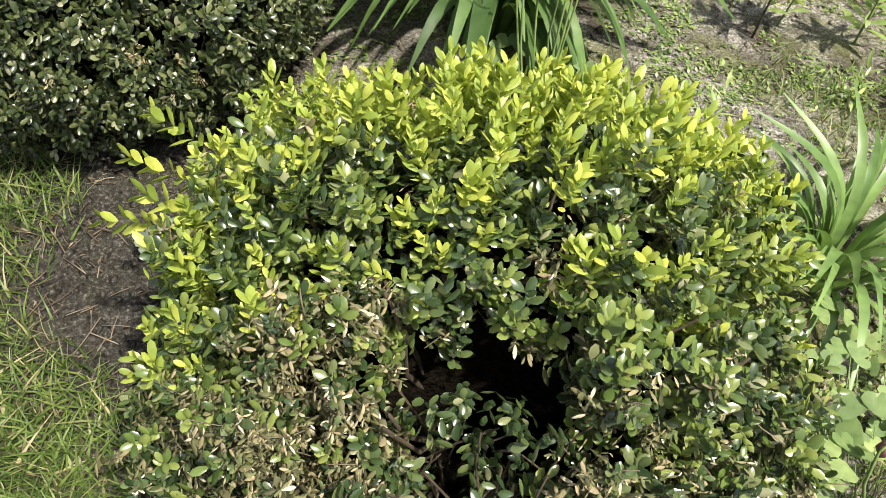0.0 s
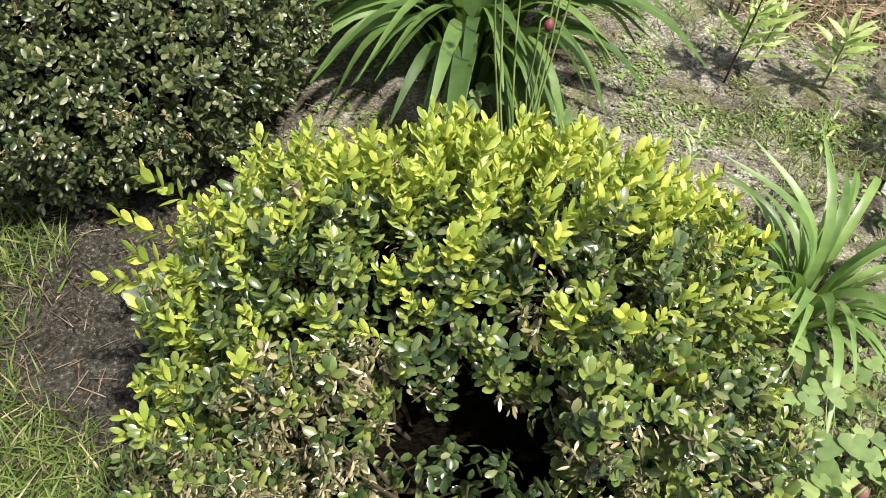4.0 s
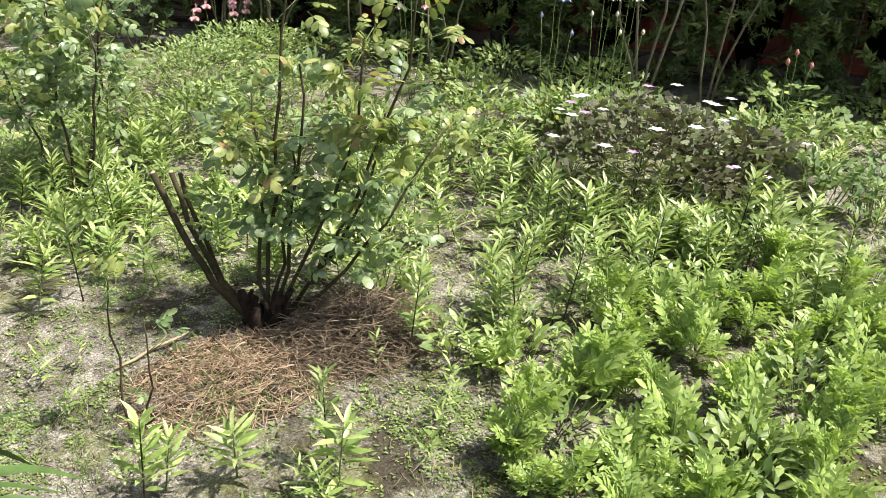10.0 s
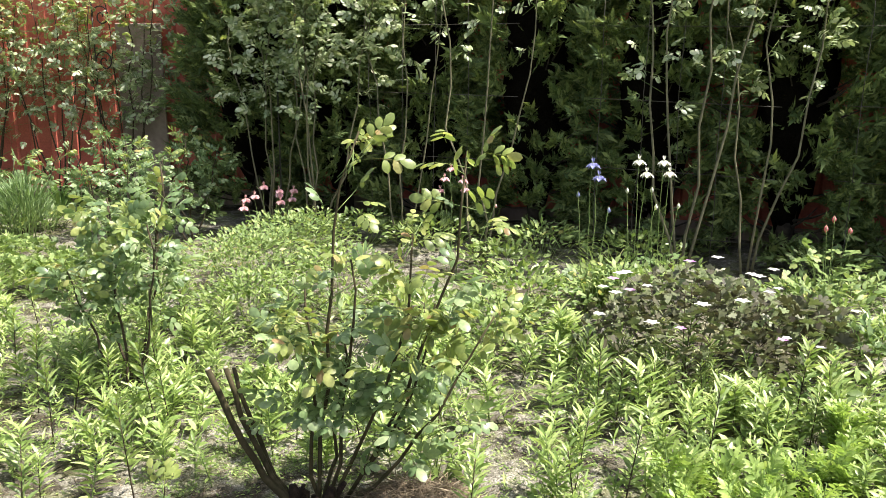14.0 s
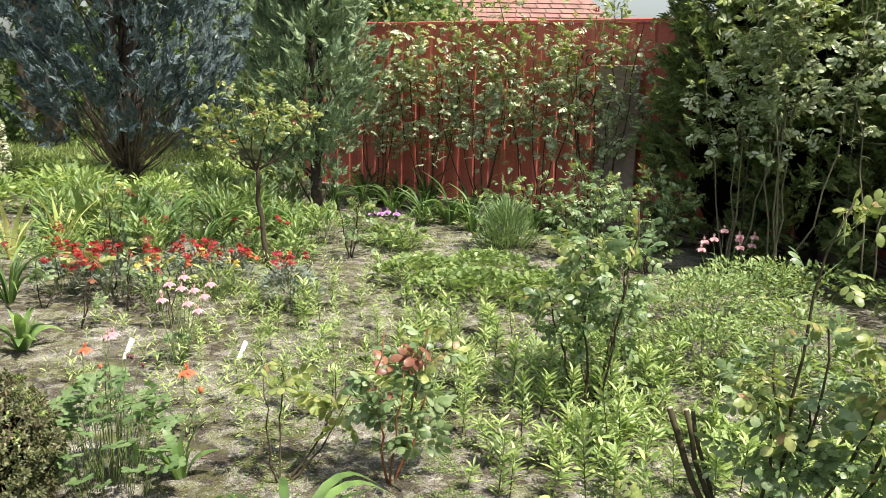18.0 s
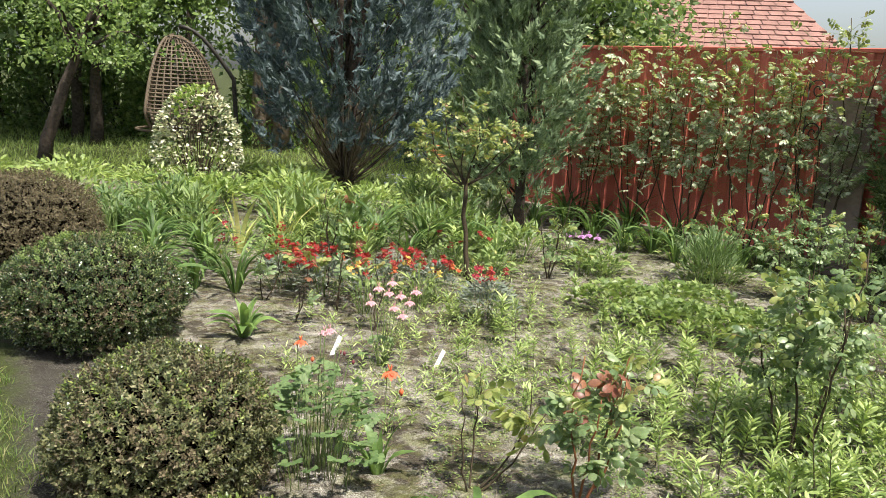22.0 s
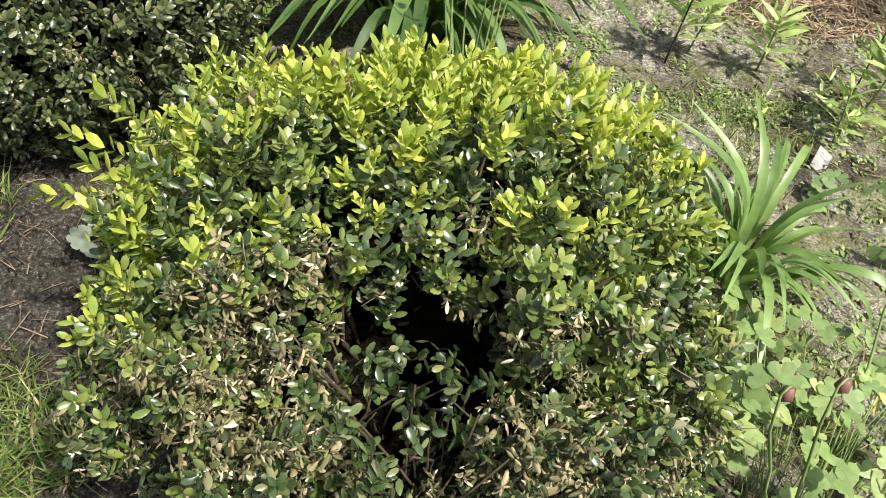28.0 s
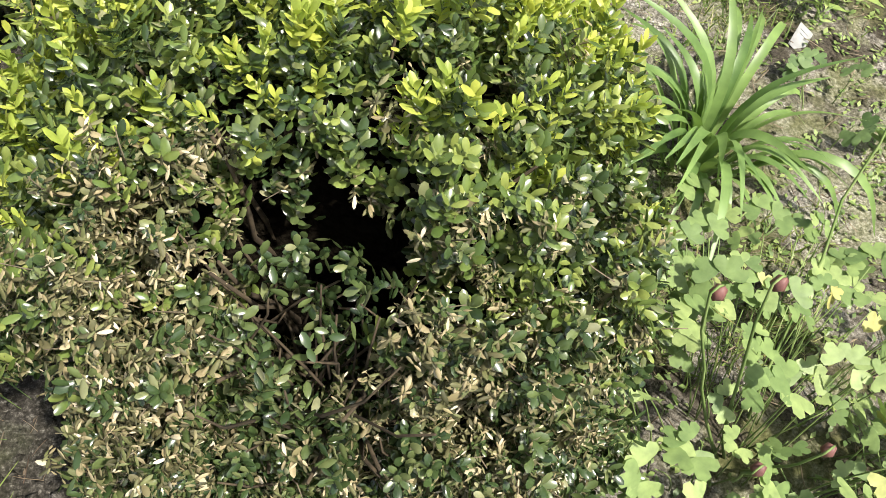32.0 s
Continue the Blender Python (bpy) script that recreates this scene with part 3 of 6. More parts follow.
def shoot_tpl(pairs, length, leaf, open_deg, tpl, jitter=0.2):
    """A leafy twig along +y: crossed pairs of leaves that close towards the tip."""
    pieces = []
    for i in range(pairs):
        t = (i + 0.5) / pairs
        turn = (i % 2) * np.pi / 2 + rng.normal(0, jitter)
        for side in (0, np.pi):
            a = turn + side
            op = np.radians(open_deg * (1.1 - 0.55 * t)) + rng.normal(0, 0.12)
            d = np.array([np.cos(a) * np.sin(op), np.cos(op), np.sin(a) * np.sin(op)])
            m = frames(d[None], None, leaf * (1.05 - 0.35 * abs(t - 0.45)) * rng.uniform(0.8, 1.15), up=(0, 1, 0.01))[0]
            pieces.append((tpl[0] @ m.T + np.array([0, t * length, 0]), tpl[1]))
    return merge(pieces)


SHOOTS = [shoot_tpl(4, 0.032, 0.0165, 60, L8, 0.35) for _ in range(6)]
SHOOTS_NEW = [shoot_tpl(5, 0.042, 0.019, 40, box_leaf(0.42, 0.4, 0.1), 0.3) for _ in range(5)]
SHOOTS_FAR = [shoot_tpl(4, 0.036, 0.0195, 60, L4) for _ in range(4)]
SHOOTS_DEAD = [merge([shoot_tpl(6, 0.038, 0.006, 85, CURL, 1.4), shoot_tpl(2, 0.03, 0.0095, 75, CURL, 1.1), shoot_tpl(1, 0.03, 0.012, 60, L8, 0.9)]) for _ in range(5)]


def bush_surface(n, rx, ry, h, lump, seed, zmin=-0.72):
    d = sphere_dirs(n, zmin)
    p = np.stack([d[:, 0] * rx, d[:, 1] * ry, d[:, 2] * h * 0.58], axis=1)
    k = 1 + lump * blobnoise(p, 9, seed) + 0.5 * lump * blobnoise(p, 22, seed + 2)
    p = p * k[:, None]
    p[:, 2] += h * 0.42
    keep = p[:, 2] > 0.015
    return p[keep], d[keep], k[keep]


def spread(g, tpls, pos, along, size, mat=0):
    """Scatters variants of a twig over the places given."""
    pick = rng.integers(0, len(tpls), len(pos))
    spin = rng.uniform(0, 2 * np.pi, len(pos))
    m = frames(along, spin, size)
    for i, t in enumerate(tpls):
        s = pick == i
        if s.any():
            g.add(t[0], t[1], m[s], pos[s], mat)


def bush_wood(rx, ry, h, n=60, r=0.006):
    g = Geo()
    for d in sphere_dirs(n, 0.0):
        tip = np.array([d[0] * rx * 0.86, d[1] * ry * 0.86, h * 0.42 + d[2] * h * 0.5])
        g.add(*tube(path3((d[0] * 0.04, d[1] * 0.04, -0.02), tip, 6, (d[0] * 0.02, d[1] * 0.02, 0.03), 0.008), np.linspace(r, r * 0.3, 6), 5))
    return g


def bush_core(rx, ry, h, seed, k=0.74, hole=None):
    """A closed lumpy core added inside a clipped bush, coloured as its inner shade."""
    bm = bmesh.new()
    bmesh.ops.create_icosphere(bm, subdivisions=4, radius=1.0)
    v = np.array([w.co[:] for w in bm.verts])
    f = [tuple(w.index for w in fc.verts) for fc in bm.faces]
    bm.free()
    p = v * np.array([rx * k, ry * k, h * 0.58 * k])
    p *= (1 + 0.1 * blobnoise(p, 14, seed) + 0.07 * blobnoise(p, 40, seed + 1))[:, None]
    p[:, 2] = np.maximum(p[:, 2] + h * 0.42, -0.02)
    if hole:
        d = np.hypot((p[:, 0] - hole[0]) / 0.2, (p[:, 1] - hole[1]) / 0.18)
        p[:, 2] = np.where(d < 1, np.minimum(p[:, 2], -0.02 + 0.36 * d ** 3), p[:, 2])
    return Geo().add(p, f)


def box_bush(x, y, rx, ry, h, n, label, mats, far=False, lump=0.07, seed=1.0, new_share=0.25, dead=0.05):
    b = thing("box_bush", x, y, gz(x, y), label, "bush", "row of clipped box bushes")
    part("branchwork", bush_wood(rx, ry, h), TWIG, b)
    part("shade_core", bush_core(rx, ry, h, seed), INNER_SHADE, b, "solid near-black core painted as inner shade")
    old, young, brown = Geo(), Geo(), Geo()
    p, d, k = bush_surface(n, rx, ry, h, lump, seed)
    along = unit(d * 0.8 + np.array([0, 0, 0.45]) + rng.normal(0, 0.45, d.shape))
    depth = rng.random(len(p)) ** 2 * 0.10 + 0.04 * np.clip(0.2 - 2 * blobnoise(p, 50, seed), 0, 1)
    p = p - d * depth[:, None] - along * 0.02
    u = rng.random(len(p))
    top = np.clip((p[:, 2] / h - 0.55) * 2.2, 0, 1) * (0.5 + 0.8 * blobnoise(p, 7, seed + 5))
    isnew = (u < new_share * top * 2) & (depth < 0.03)
    isdead = (~isnew) & (rng.random(len(p)) < dead * (1 + 1.5 * blobnoise(p, 10, seed + 9)))
    rest = ~isnew & ~isdead
    tp = SHOOTS_FAR if far else SHOOTS
    spread(old, tp, p[rest], along[rest], rng.uniform(0.8, 1.2, rest.sum()))
    part("foliage", old, mats[0], b)
    if isnew.any():
        spread(young, SHOOTS_FAR if far else SHOOTS_NEW, p[isnew], unit(along[isnew] + np.array([0, 0, 0.7])), rng.uniform(0.8, 1.15, isnew.sum()))
        part("new_growth", young, mats[1], b, "light green young shoots")
    if isdead.any():
        spread(brown, SHOOTS_FAR if far else SHOOTS_DEAD, p[isdead], along[isdead], rng.uniform(0.7, 1.1, isdead.sum()))
        part("dead_leaves", brown, mats[2], b, "dry bleached leaves")
    return b


def hollow_bush():
    """The box bush with a dark hole eaten into its front, bright young tips behind, dry leaves in front."""
    x0, y0, rx, ry, h = 0.275, 0.765, 0.395, 0.39, 0.555
    b = thing("box_bush", x0, y0, gz(x0, y0), "box bush with yellow-green tips, a dark hollow and dried leaves", "bush", "row of clipped box bushes")
    # darker bark than the other box bushes, as shade seen through the hollow
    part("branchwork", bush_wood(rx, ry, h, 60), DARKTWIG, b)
    part("shade_core", bush_core(rx, ry, h, 3.3, 0.66, (-0.05, -0.215)), INNER_SHADE, b, "solid near-black core painted as inner shade")
    p, d, k = bush_surface(10600, rx, ry, h, 0.15, 3.3)
    p[:, 0] *= np.where(p[:, 0] < 0, np.clip(0.62 + 1.3 * p[:, 2], 0.62, 1.0), 1.0)          # undercut on the lawn side
    # the hollow: an uneven gap in the upper front
    hx, hy = p[:, 0] + 0.05, p[:, 1] + 0.215
    hole = np.hypot(hx / 0.108, hy / (0.135 + 0.02 * np.sin(9 * hx))) + 0.3 * blobnoise(p, 40, 1.0)
    pit = blobnoise(p, 26, 6.0) + 0.6 * blobnoise(p, 48, 2.0)
    keep = ((hole > 1.0) | (p[:, 2] < 0.24)) & (rng.random(len(p)) < np.clip(1.0 + 0.9 * pit, 0.25, 1.0))
    p, d, hole = p[keep], d[keep], hole[keep]
    rim = np.clip(1.6 - hole, 0, 0.6)
    p[:, 2] -= rim * 0.06 * (rng.random(len(p)))
    along = unit(d * 0.75 + np.array([0, 0, 0.5]) + rng.normal(0, 0.42, d.shape))
    depth = rng.random(len(p)) ** 1.8 * 0.11 + 0.075 * np.clip(0.1 - 2.4 * blobnoise(p, 34, 2.0), 0, 1)
    p = p - d * depth[:, None] - along * 0.02
    back = p[:, 1] + 0.35 * p[:, 2] + 0.08 * blobnoise(p, 8, 4.0)          # towards the far upper side
    lum = rng.random(len(p))
    isnew = (back > 0.04 + 0.25 * lum) & (depth < 0.055) & (p[:, 2] > 0.25)
    front = np.clip((0.0 - p[:, 1] + 0.06 * blobnoise(p, 12, 7.0)) * 4.5, 0, 1)
    right = np.clip((p[:, 0] - 0.22) * 3, 0, 1)
    patch = np.clip(1.2 - np.hypot(p[:, 0] + 0.19, p[:, 1] + 0.17) / 0.13, 0, 1) + np.clip(1.1 - np.hypot(p[:, 0] - 0.08, p[:, 1] + 0.26) / 0.1, 0, 1)
    isdead = ~isnew & (rng.random(len(p)) < 0.03 + 0.22 * front + 0.12 * right + 0.6 * patch)
    mid = ~isnew & ~isdead & (rng.random(len(p)) < 0.6) & (p[:, 1] > -0.24) & (p[:, 2] > 0.3)
    rest = ~isnew & ~isdead & ~mid
    g1, g2, g3, g4 = Geo(), Geo(), Geo(), Geo()
    spread(g1, SHOOTS, p[rest], along[rest], rng.uniform(0.85, 1.25, rest.sum()))
    spread(g2, SHOOTS, p[mid], along[mid], rng.uniform(0.85, 1.25, mid.sum()))
    spread(g3, SHOOTS_NEW, p[isnew], unit(along[isnew] + np.array([0, 0.05, 0.9])), rng.uniform(0.8, 1.25, isnew.sum()))
    for shift in (0.0, 0.012):
        q = p[isdead] + rng.normal(0, shift, (isdead.sum(), 3))
        spread(g4, SHOOTS_DEAD, q, unit(along[isdead] + rng.normal(0, 0.3, q.shape)), rng.uniform(0.75, 1.3, isdead.sum()))
    few = np.flatnonzero(isdead)[::2]
    spread(g1, SHOOTS, p[few] + along[few] * 0.012, along[few], rng.uniform(0.5, 0.8, len(few)))
    # long sprigs that stick out on one side
    for sx, sy, sz, ax, ay, az in ((-0.34, 0.15, 0.38, -0.8, 0.1, 0.35), (-0.36, 0.1, 0.36, -0.85, 0.0, 0.15), (-0.32, 0.17, 0.41, -0.6, 0.1, 0.5), (-0.31, 0.07, 0.40, -0.6, 0, 0.5)):
        tp = shoot_tpl(7, 0.085, 0.026, 42, L8)
        g3.add(tp[0], tp[1], frames(np.array([[ax, ay, az]]), np.array([0.3])), np.array([[sx, sy, sz]]))
    part("foliage", g1, BOX_OLD, b)
    part("inner_foliage", g2, BOX_MID, b)
    part("new_growth", g3, BOX_NEW, b, "yellow-green young shoots")
    part("dead_leaves", g4, BOX_DEAD, b, "dry bleached and chewed leaves")
    # bare twigs inside the hollow, coloured dark to deepen its shade
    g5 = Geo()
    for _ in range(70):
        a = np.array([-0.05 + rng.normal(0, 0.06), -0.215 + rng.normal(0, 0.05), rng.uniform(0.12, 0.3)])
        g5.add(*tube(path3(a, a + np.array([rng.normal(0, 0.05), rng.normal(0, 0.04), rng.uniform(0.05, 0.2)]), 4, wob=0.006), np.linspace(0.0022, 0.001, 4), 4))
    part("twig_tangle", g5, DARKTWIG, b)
    # leaves that hang into the hollow and the bare tips that the caterpillars left
    ha = rng.uniform(0, 2 * np.pi, 90)
    hr = rng.uniform(0.6, 1.05, 90)
    hp = np.stack([-0.05 + 0.1 * hr * np.cos(ha), -0.215 + 0.1 * hr * np.sin(ha), rng.uniform(0.2, 0.44, 90)], axis=1)
    g6 = Geo()
    spread(g6, SHOOTS, hp, unit(np.stack([-np.cos(ha), -np.sin(ha), rng.normal(0.2, 0.6, 90)], axis=1)), rng.uniform(0.8, 1.2, 90))
    part("hollow_foliage", g6, BOX_OLD, b, "dark leaves in the hollow")
    g7 = Geo()
    for i in np.flatnonzero(isdead)[::2]:
        q = p[i]
        e = q + unit(along[i] + rng.normal(0, 0.5, 3)) * rng.uniform(0.02, 0.05)
        g7.add(*tube(path3(q, e, 3, wob=0.003), np.linspace(0.0011, 0.0006, 3), 3))
    tagged(part("bare_twig_tangle", g7, TWIG, b, "fine bare eaten twigs"), kind="stuff")
    return b


hollow_bush()
box_bush(-0.36, 1.66, 0.42, 0.45, 0.61, 7800, "dense dark green box bush beside the lawn edge", (BOX_DARK, BOX_MID, BOX_DEAD), False, 0.06, 2.0, 0.7, 0.07)
box_bush(-1.06, 2.98, 0.42, 0.42, 0.56, 7000, "rounded green box bush with brownish tips", (BOX_OLIVE, BOX_MID, BOX_BROWN), True, 0.06, 5.0, 0.4, 0.3)
box_bush(-2.15, 4.65, 0.53, 0.5, 0.62, 7500, "rounded box bush with a fresh green crown", (BOX_OLD, PHLOX_DEEP, BOX_BROWN), True, 0.06, 8.0, 0.75, 0.25)
box_bush(-3.6, 6.45, 0.6, 0.6, 0.71, 7000, "browned half-dead box bush", (BOX_BROWN, BOX_MID, BOX_BROWN), True, 0.05, 11.0, 0.04, 0.3)

# ---------------------------------------------------------------- conifers and trees


def spray_tpl(fingers=5, width=0.5):
    """A flat fan of scale-leaved twigs along +y."""
    pieces = []
    for s in range(-fingers, fingers + 1):
        t = 0.12 + 0.72 * (1 - abs(s) / (fingers + 1)) if s else 0.3
        side = np.sign(s)
        base = np.array([0, 0.12 + 0.5 * (abs(s) - 0.5) / fingers if s else 0.35, 0])
        ln = 0.42 * (1.15 - 0.6 * abs(s) / fingers) if s else 0.65
        ang = np.radians(38 + rng.normal(0, 6)) * side
        d = np.array([np.sin(ang), np.cos(ang), rng.normal(0, 0.12)])
        pieces.append(moved(leaf4_tpl(0.24, 0.12), d, base, ln, rng.normal(0, 0.35)))
        if s:
            pieces.append(moved(leaf4_tpl(0.22, 0.1), d + np.array([-side * 0.9, 0.3, 0]), base + d * ln * 0.45, ln * 0.5, rng.normal(0, 0.35)))
            pieces.append(moved(leaf4_tpl(0.22, 0.1), d + np.array([side * 0.8, -0.1, 0]), base + d * ln * 0.35, ln * 0.45, rng.normal(0, 0.35)))
    return merge(pieces)


SPRAYS = [spray_tpl(3) for _ in range(5)]


def conifer(name, x, y, h, r, z0, n, mat, label, size=0.13, rise=0.5, shape=1.0, stems=1, bark=DARKBARK, group="", seed=0.0, category="tree", fill=0.55, waist=0.25, gaps=-9.0, plume=0.0, core=0.0, face=None):
    """A conifer clothed with flat sprays: z0 is where the crown starts."""
    t = thing(name, x, y, gz(x, y), label, category, group)
    wood = Geo()
    for s in range(stems):
        a = 2 * np.pi * s / max(stems, 1) + seed
        off = 0.06 * (stems > 1)
        top = (np.cos(a) * r * 0.25 * (stems > 1), np.sin(a) * r * 0.25 * (stems > 1), h * 0.93)
        wood.add(*tube(path3((np.cos(a) * off, np.sin(a) * off, -0.05), top, 9, wob=0.015), np.linspace((0.03 + 0.016 * h) / (1 + 0.5 * (stems > 1)), 0.008, 9), 8))
    part("trunk", wood, bark, t)
    u = rng.random(n) ** 0.9
    z = z0 + (h - z0) * u
    prof = np.interp(u, [0, waist, 0.6, 1.0], [0.72, 1.0, 0.78, 0.06]) ** shape
    a = rng.uniform(0, 2 * np.pi, n) if face is None else face + rng.uniform(-2.0, 2.0, n)
    rr = r * prof * (1 - (1 - fill) * rng.random(n) ** 2)
    rr *= 1 + 0.2 * np.sin(a * 5 + 9 * u + seed) * np.sin(17 * u + 2 * a)
    p = np.stack([np.cos(a) * rr, np.sin(a) * rr, z], axis=1)
    out = np.stack([np.cos(a), np.sin(a), np.full(n, rise)], axis=1)
    along = unit(out + rng.normal(0, 0.3, (n, 3)))
    if plume:
        m = max(1, n // 16)
        c = np.arange(n) % m
        ax = unit(np.stack([np.cos(a[:m]), np.sin(a[:m]), np.full(m, rise)], axis=1) + rng.normal(0, 0.25, (m, 3)))[c]
        tt = rng.random(n)
        ln = (plume * rng.uniform(0.6, 1.3, m))[c]
        p = p[:m][c] + ax * ((tt - 0.45) * ln)[:, None] + rng.normal(0, 0.16, (n, 3)) * (ln * (1.05 - tt))[:, None]
        along = unit(ax + rng.normal(0, 0.38, (n, 3)))
        rr = rr[:m][c]
    solid = blobnoise(p, 4.5, seed) + 0.5 * blobnoise(p, 10, seed + 3) > gaps
    p, along, rr = p[solid], along[solid], rr[solid]
    n = len(p)
    p = p - along * size * 0.5
    g = Geo()
    spread(g, SPRAYS, p, along, rng.uniform(0.7, 1.4, n) * size)
    part("crown", g, mat, t)
    # added core: paints the inner shade and closes see-through gaps
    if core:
        part("shade_core", bush_core(r * 0.9, r * 0.6, h * 0.95, seed, core), INNER_SHADE, t, "solid near-black core painted as inner shade")
    lim = Geo()
    for i in range(0, n, max(1, n // 90)):
        q0 = np.array([p[i, 0] * 0.05, p[i, 1] * 0.05, max(0.1, p[i, 2] - 0.55 * rr[i] * (rise + 0.2))])
        lim.add(*tube(path3(q0, p[i] * np.array([0.92, 0.92, 1]), 5, (0, 0, -0.03)), np.linspace(0.012, 0.003, 5) * (0.6 + 0.15 * h), 5))
    part("limbwork", lim, bark, t)
    return t


LT = leaf_tpl(0.6, 0.1, 0.15)


def leaf_cluster(n, r, leaf, tpl):
    d = unit(rng.normal(size=(n, 3)))
    return merge([moved(tpl, unit(d[i] + np.array([0, 0, -0.2])), d[i] * r * rng.random() ** 0.5, leaf * rng.uniform(0.7, 1.2), rng.uniform(0, 6)) for i in range(n)])


CLUST = [leaf_cluster(11, 0.5, 0.34, leaf4_tpl(0.6, 0.1)) for _ in range(4)]


def broad_tree(x, y, h, r, trunk_r, mat, label, lean=(0, 0), z0=0.4, n=900, size=0.3, bark=DARKBARK, name="tree", group="", limbs=9, seed=0):
    t = thing(name, x, y, gz(x, y) if abs(x) < 7 else 0, label, "tree", group)
    w = Geo()
    top = np.array([lean[0], lean[1], h * 0.8])
    ax = path3((0, 0, -0.1), top, 9, (lean[0] * -0.15, lean[1] * -0.15, 0), 0.02)
    w.add(*tube(ax, np.linspace(trunk_r, trunk_r * 0.3, 9), 9))
    part("trunk", w, bark, t)
    lb = Geo()
    tips = []
    for i in range(limbs):
        k = rng.uniform(0.4, 0.95)
        b0 = np.array([np.interp(k, np.linspace(0, 1, 9), ax[:, j]) for j in range(3)])
        a = 2 * np.pi * i / limbs + rng.normal(0, 0.3)
        tip = b0 + np.array([np.cos(a) * r * 0.75, np.sin(a) * r * 0.75, r * rng.uniform(0.1, 0.6)])
        lb.add(*tube(path3(b0, tip, 6, (0, 0, 0.1 * r), 0.02), np.linspace(trunk_r * 0.4, trunk_r * 0.08, 6), 6))
        tips += [tip, b0 + (tip - b0) * 0.6]
    part("limbwork", lb, bark, t)
    tips = np.array(tips)
    c = tips[rng.integers(0, len(tips), n)] + rng.normal(0, r * 0.26, (n, 3))
    c[:, 2] = np.maximum(c[:, 2], h * z0 + rng.random(n) * 0.3)
    g = Geo()
    spread(g, CLUST, c, unit(rng.normal(size=(n, 3))), rng.uniform(0.7, 1.3, n) * size)
    part("crown", g, mat, t)
    return t


# the big conifers behind the beds
blue = conifer("blue_conifer", -1.95, 11.5, 5.4, 1.4, 0.7, 9500, BLUECON, "dark blue-green conifer spreading from many stems", 0.22, 1.3, 0.7, 5, seed=0.5, waist=0.3, plume=0.5, fill=0.4)
conifer("green_conifer", 0.40, 8.95, 3.9, 0.56, 0.6, 7000, GREENCON, "columnar grey-green conifer on two dark stems", 0.165, 1.5, 0.6, 2, seed=1.2, waist=0.2, plume=0.42, fill=0.4)
conifer("thuja_tree", -0.2, 14.2, 6.5, 1.2, 0.4, 1500, GREENCON, "tall green thuja behind the conifers", 0.32, 0.8, 0.7, 1, seed=2.2)
tw = Geo()
for _ in range(150):
    a, q = rng.uniform(0, 6.28), rng.uniform(0.15, 0.95)
    tw.add(*tube(path3((np.cos(a) * 0.05, np.sin(a) * 0.05, rng.uniform(0.05, 0.4)), (np.cos(a) * q, np.sin(a) * q, rng.uniform(0.75, 1.5)), 6, (np.cos(a) * 0.06, np.sin(a) * 0.06, -0.05), 0.012), np.linspace(0.009, 0.003, 6), 4))
part("twig_tangle", tw, TWIG, blue, "bare brown twigs fanning out below the crown")
# the dark hedge along the fence
for i, (d, out, hh, rr) in enumerate(((4.35, -0.42, 3.0, 0.55), (5.15, -0.3, 3.1, 0.64), (6.0, -0.3, 2.9, 0.6), (6.9, -0.35, 3.2, 0.62), (7.8, -0.3, 3.0, 0.66), (8.75, -0.35, 3.2, 0.62), (9.7, -0.3, 3.0, 0.68), (10.8, -0.35, 3.1, 0.7), (12.0, -0.35, 3.0, 0.7))):
    fx, fy = fence_xy(d, out)
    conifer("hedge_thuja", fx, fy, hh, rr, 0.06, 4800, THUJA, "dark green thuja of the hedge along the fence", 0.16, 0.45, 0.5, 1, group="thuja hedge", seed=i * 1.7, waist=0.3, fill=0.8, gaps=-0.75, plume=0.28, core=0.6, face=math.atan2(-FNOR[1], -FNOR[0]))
# trees and woods behind the lawn
broad_tree(-6.65, 12.3, 4.2, 1.9, 0.11, TREELEAF, "leaning dark-barked tree at the lawn", (1.4, 0.2), 0.35, 500, 0.22)
for x, y, h, r, tr, m in ((-4.59, 17.02, 11, 2.6, 0.27, BARK), (-4.14, 16.62, 11, 2.4, 0.17, BARK)):
    broad_tree(x, y, h, r, tr, TREELEAF_DK, "tall pine with a bare grey-brown trunk", (0.1, 0), 0.45, 500, 0.5, m, group="pines")
for x, y, h, r, m in ((-8.5, 17, 6, 2.4, TREELEAF_DK), (-10, 15, 6, 2.6, TREELEAF_DK), (-7.6, 16, 6, 2.2, TREELEAF), (-11, 20, 7, 3, TREELEAF), (-6.5, 23, 7, 3, TREELEAF_DK), (-2.6, 22, 7, 3, TREELEAF), (-14, 16, 6, 3, TREELEAF_DK), (1.2, 18, 5, 2.2, TREELEAF_DK), (-9.5, 26, 9, 4, TREELEAF_DK), (-3.5, 28, 9, 4, TREELEAF_DK), (-16, 24, 9, 4, TREELEAF)):
    broad_tree(x, y, h, r, 0.13, m, "leafy green tree at the garden's end", (0.2, 0), 0.08, 800, 0.5, group="background trees")
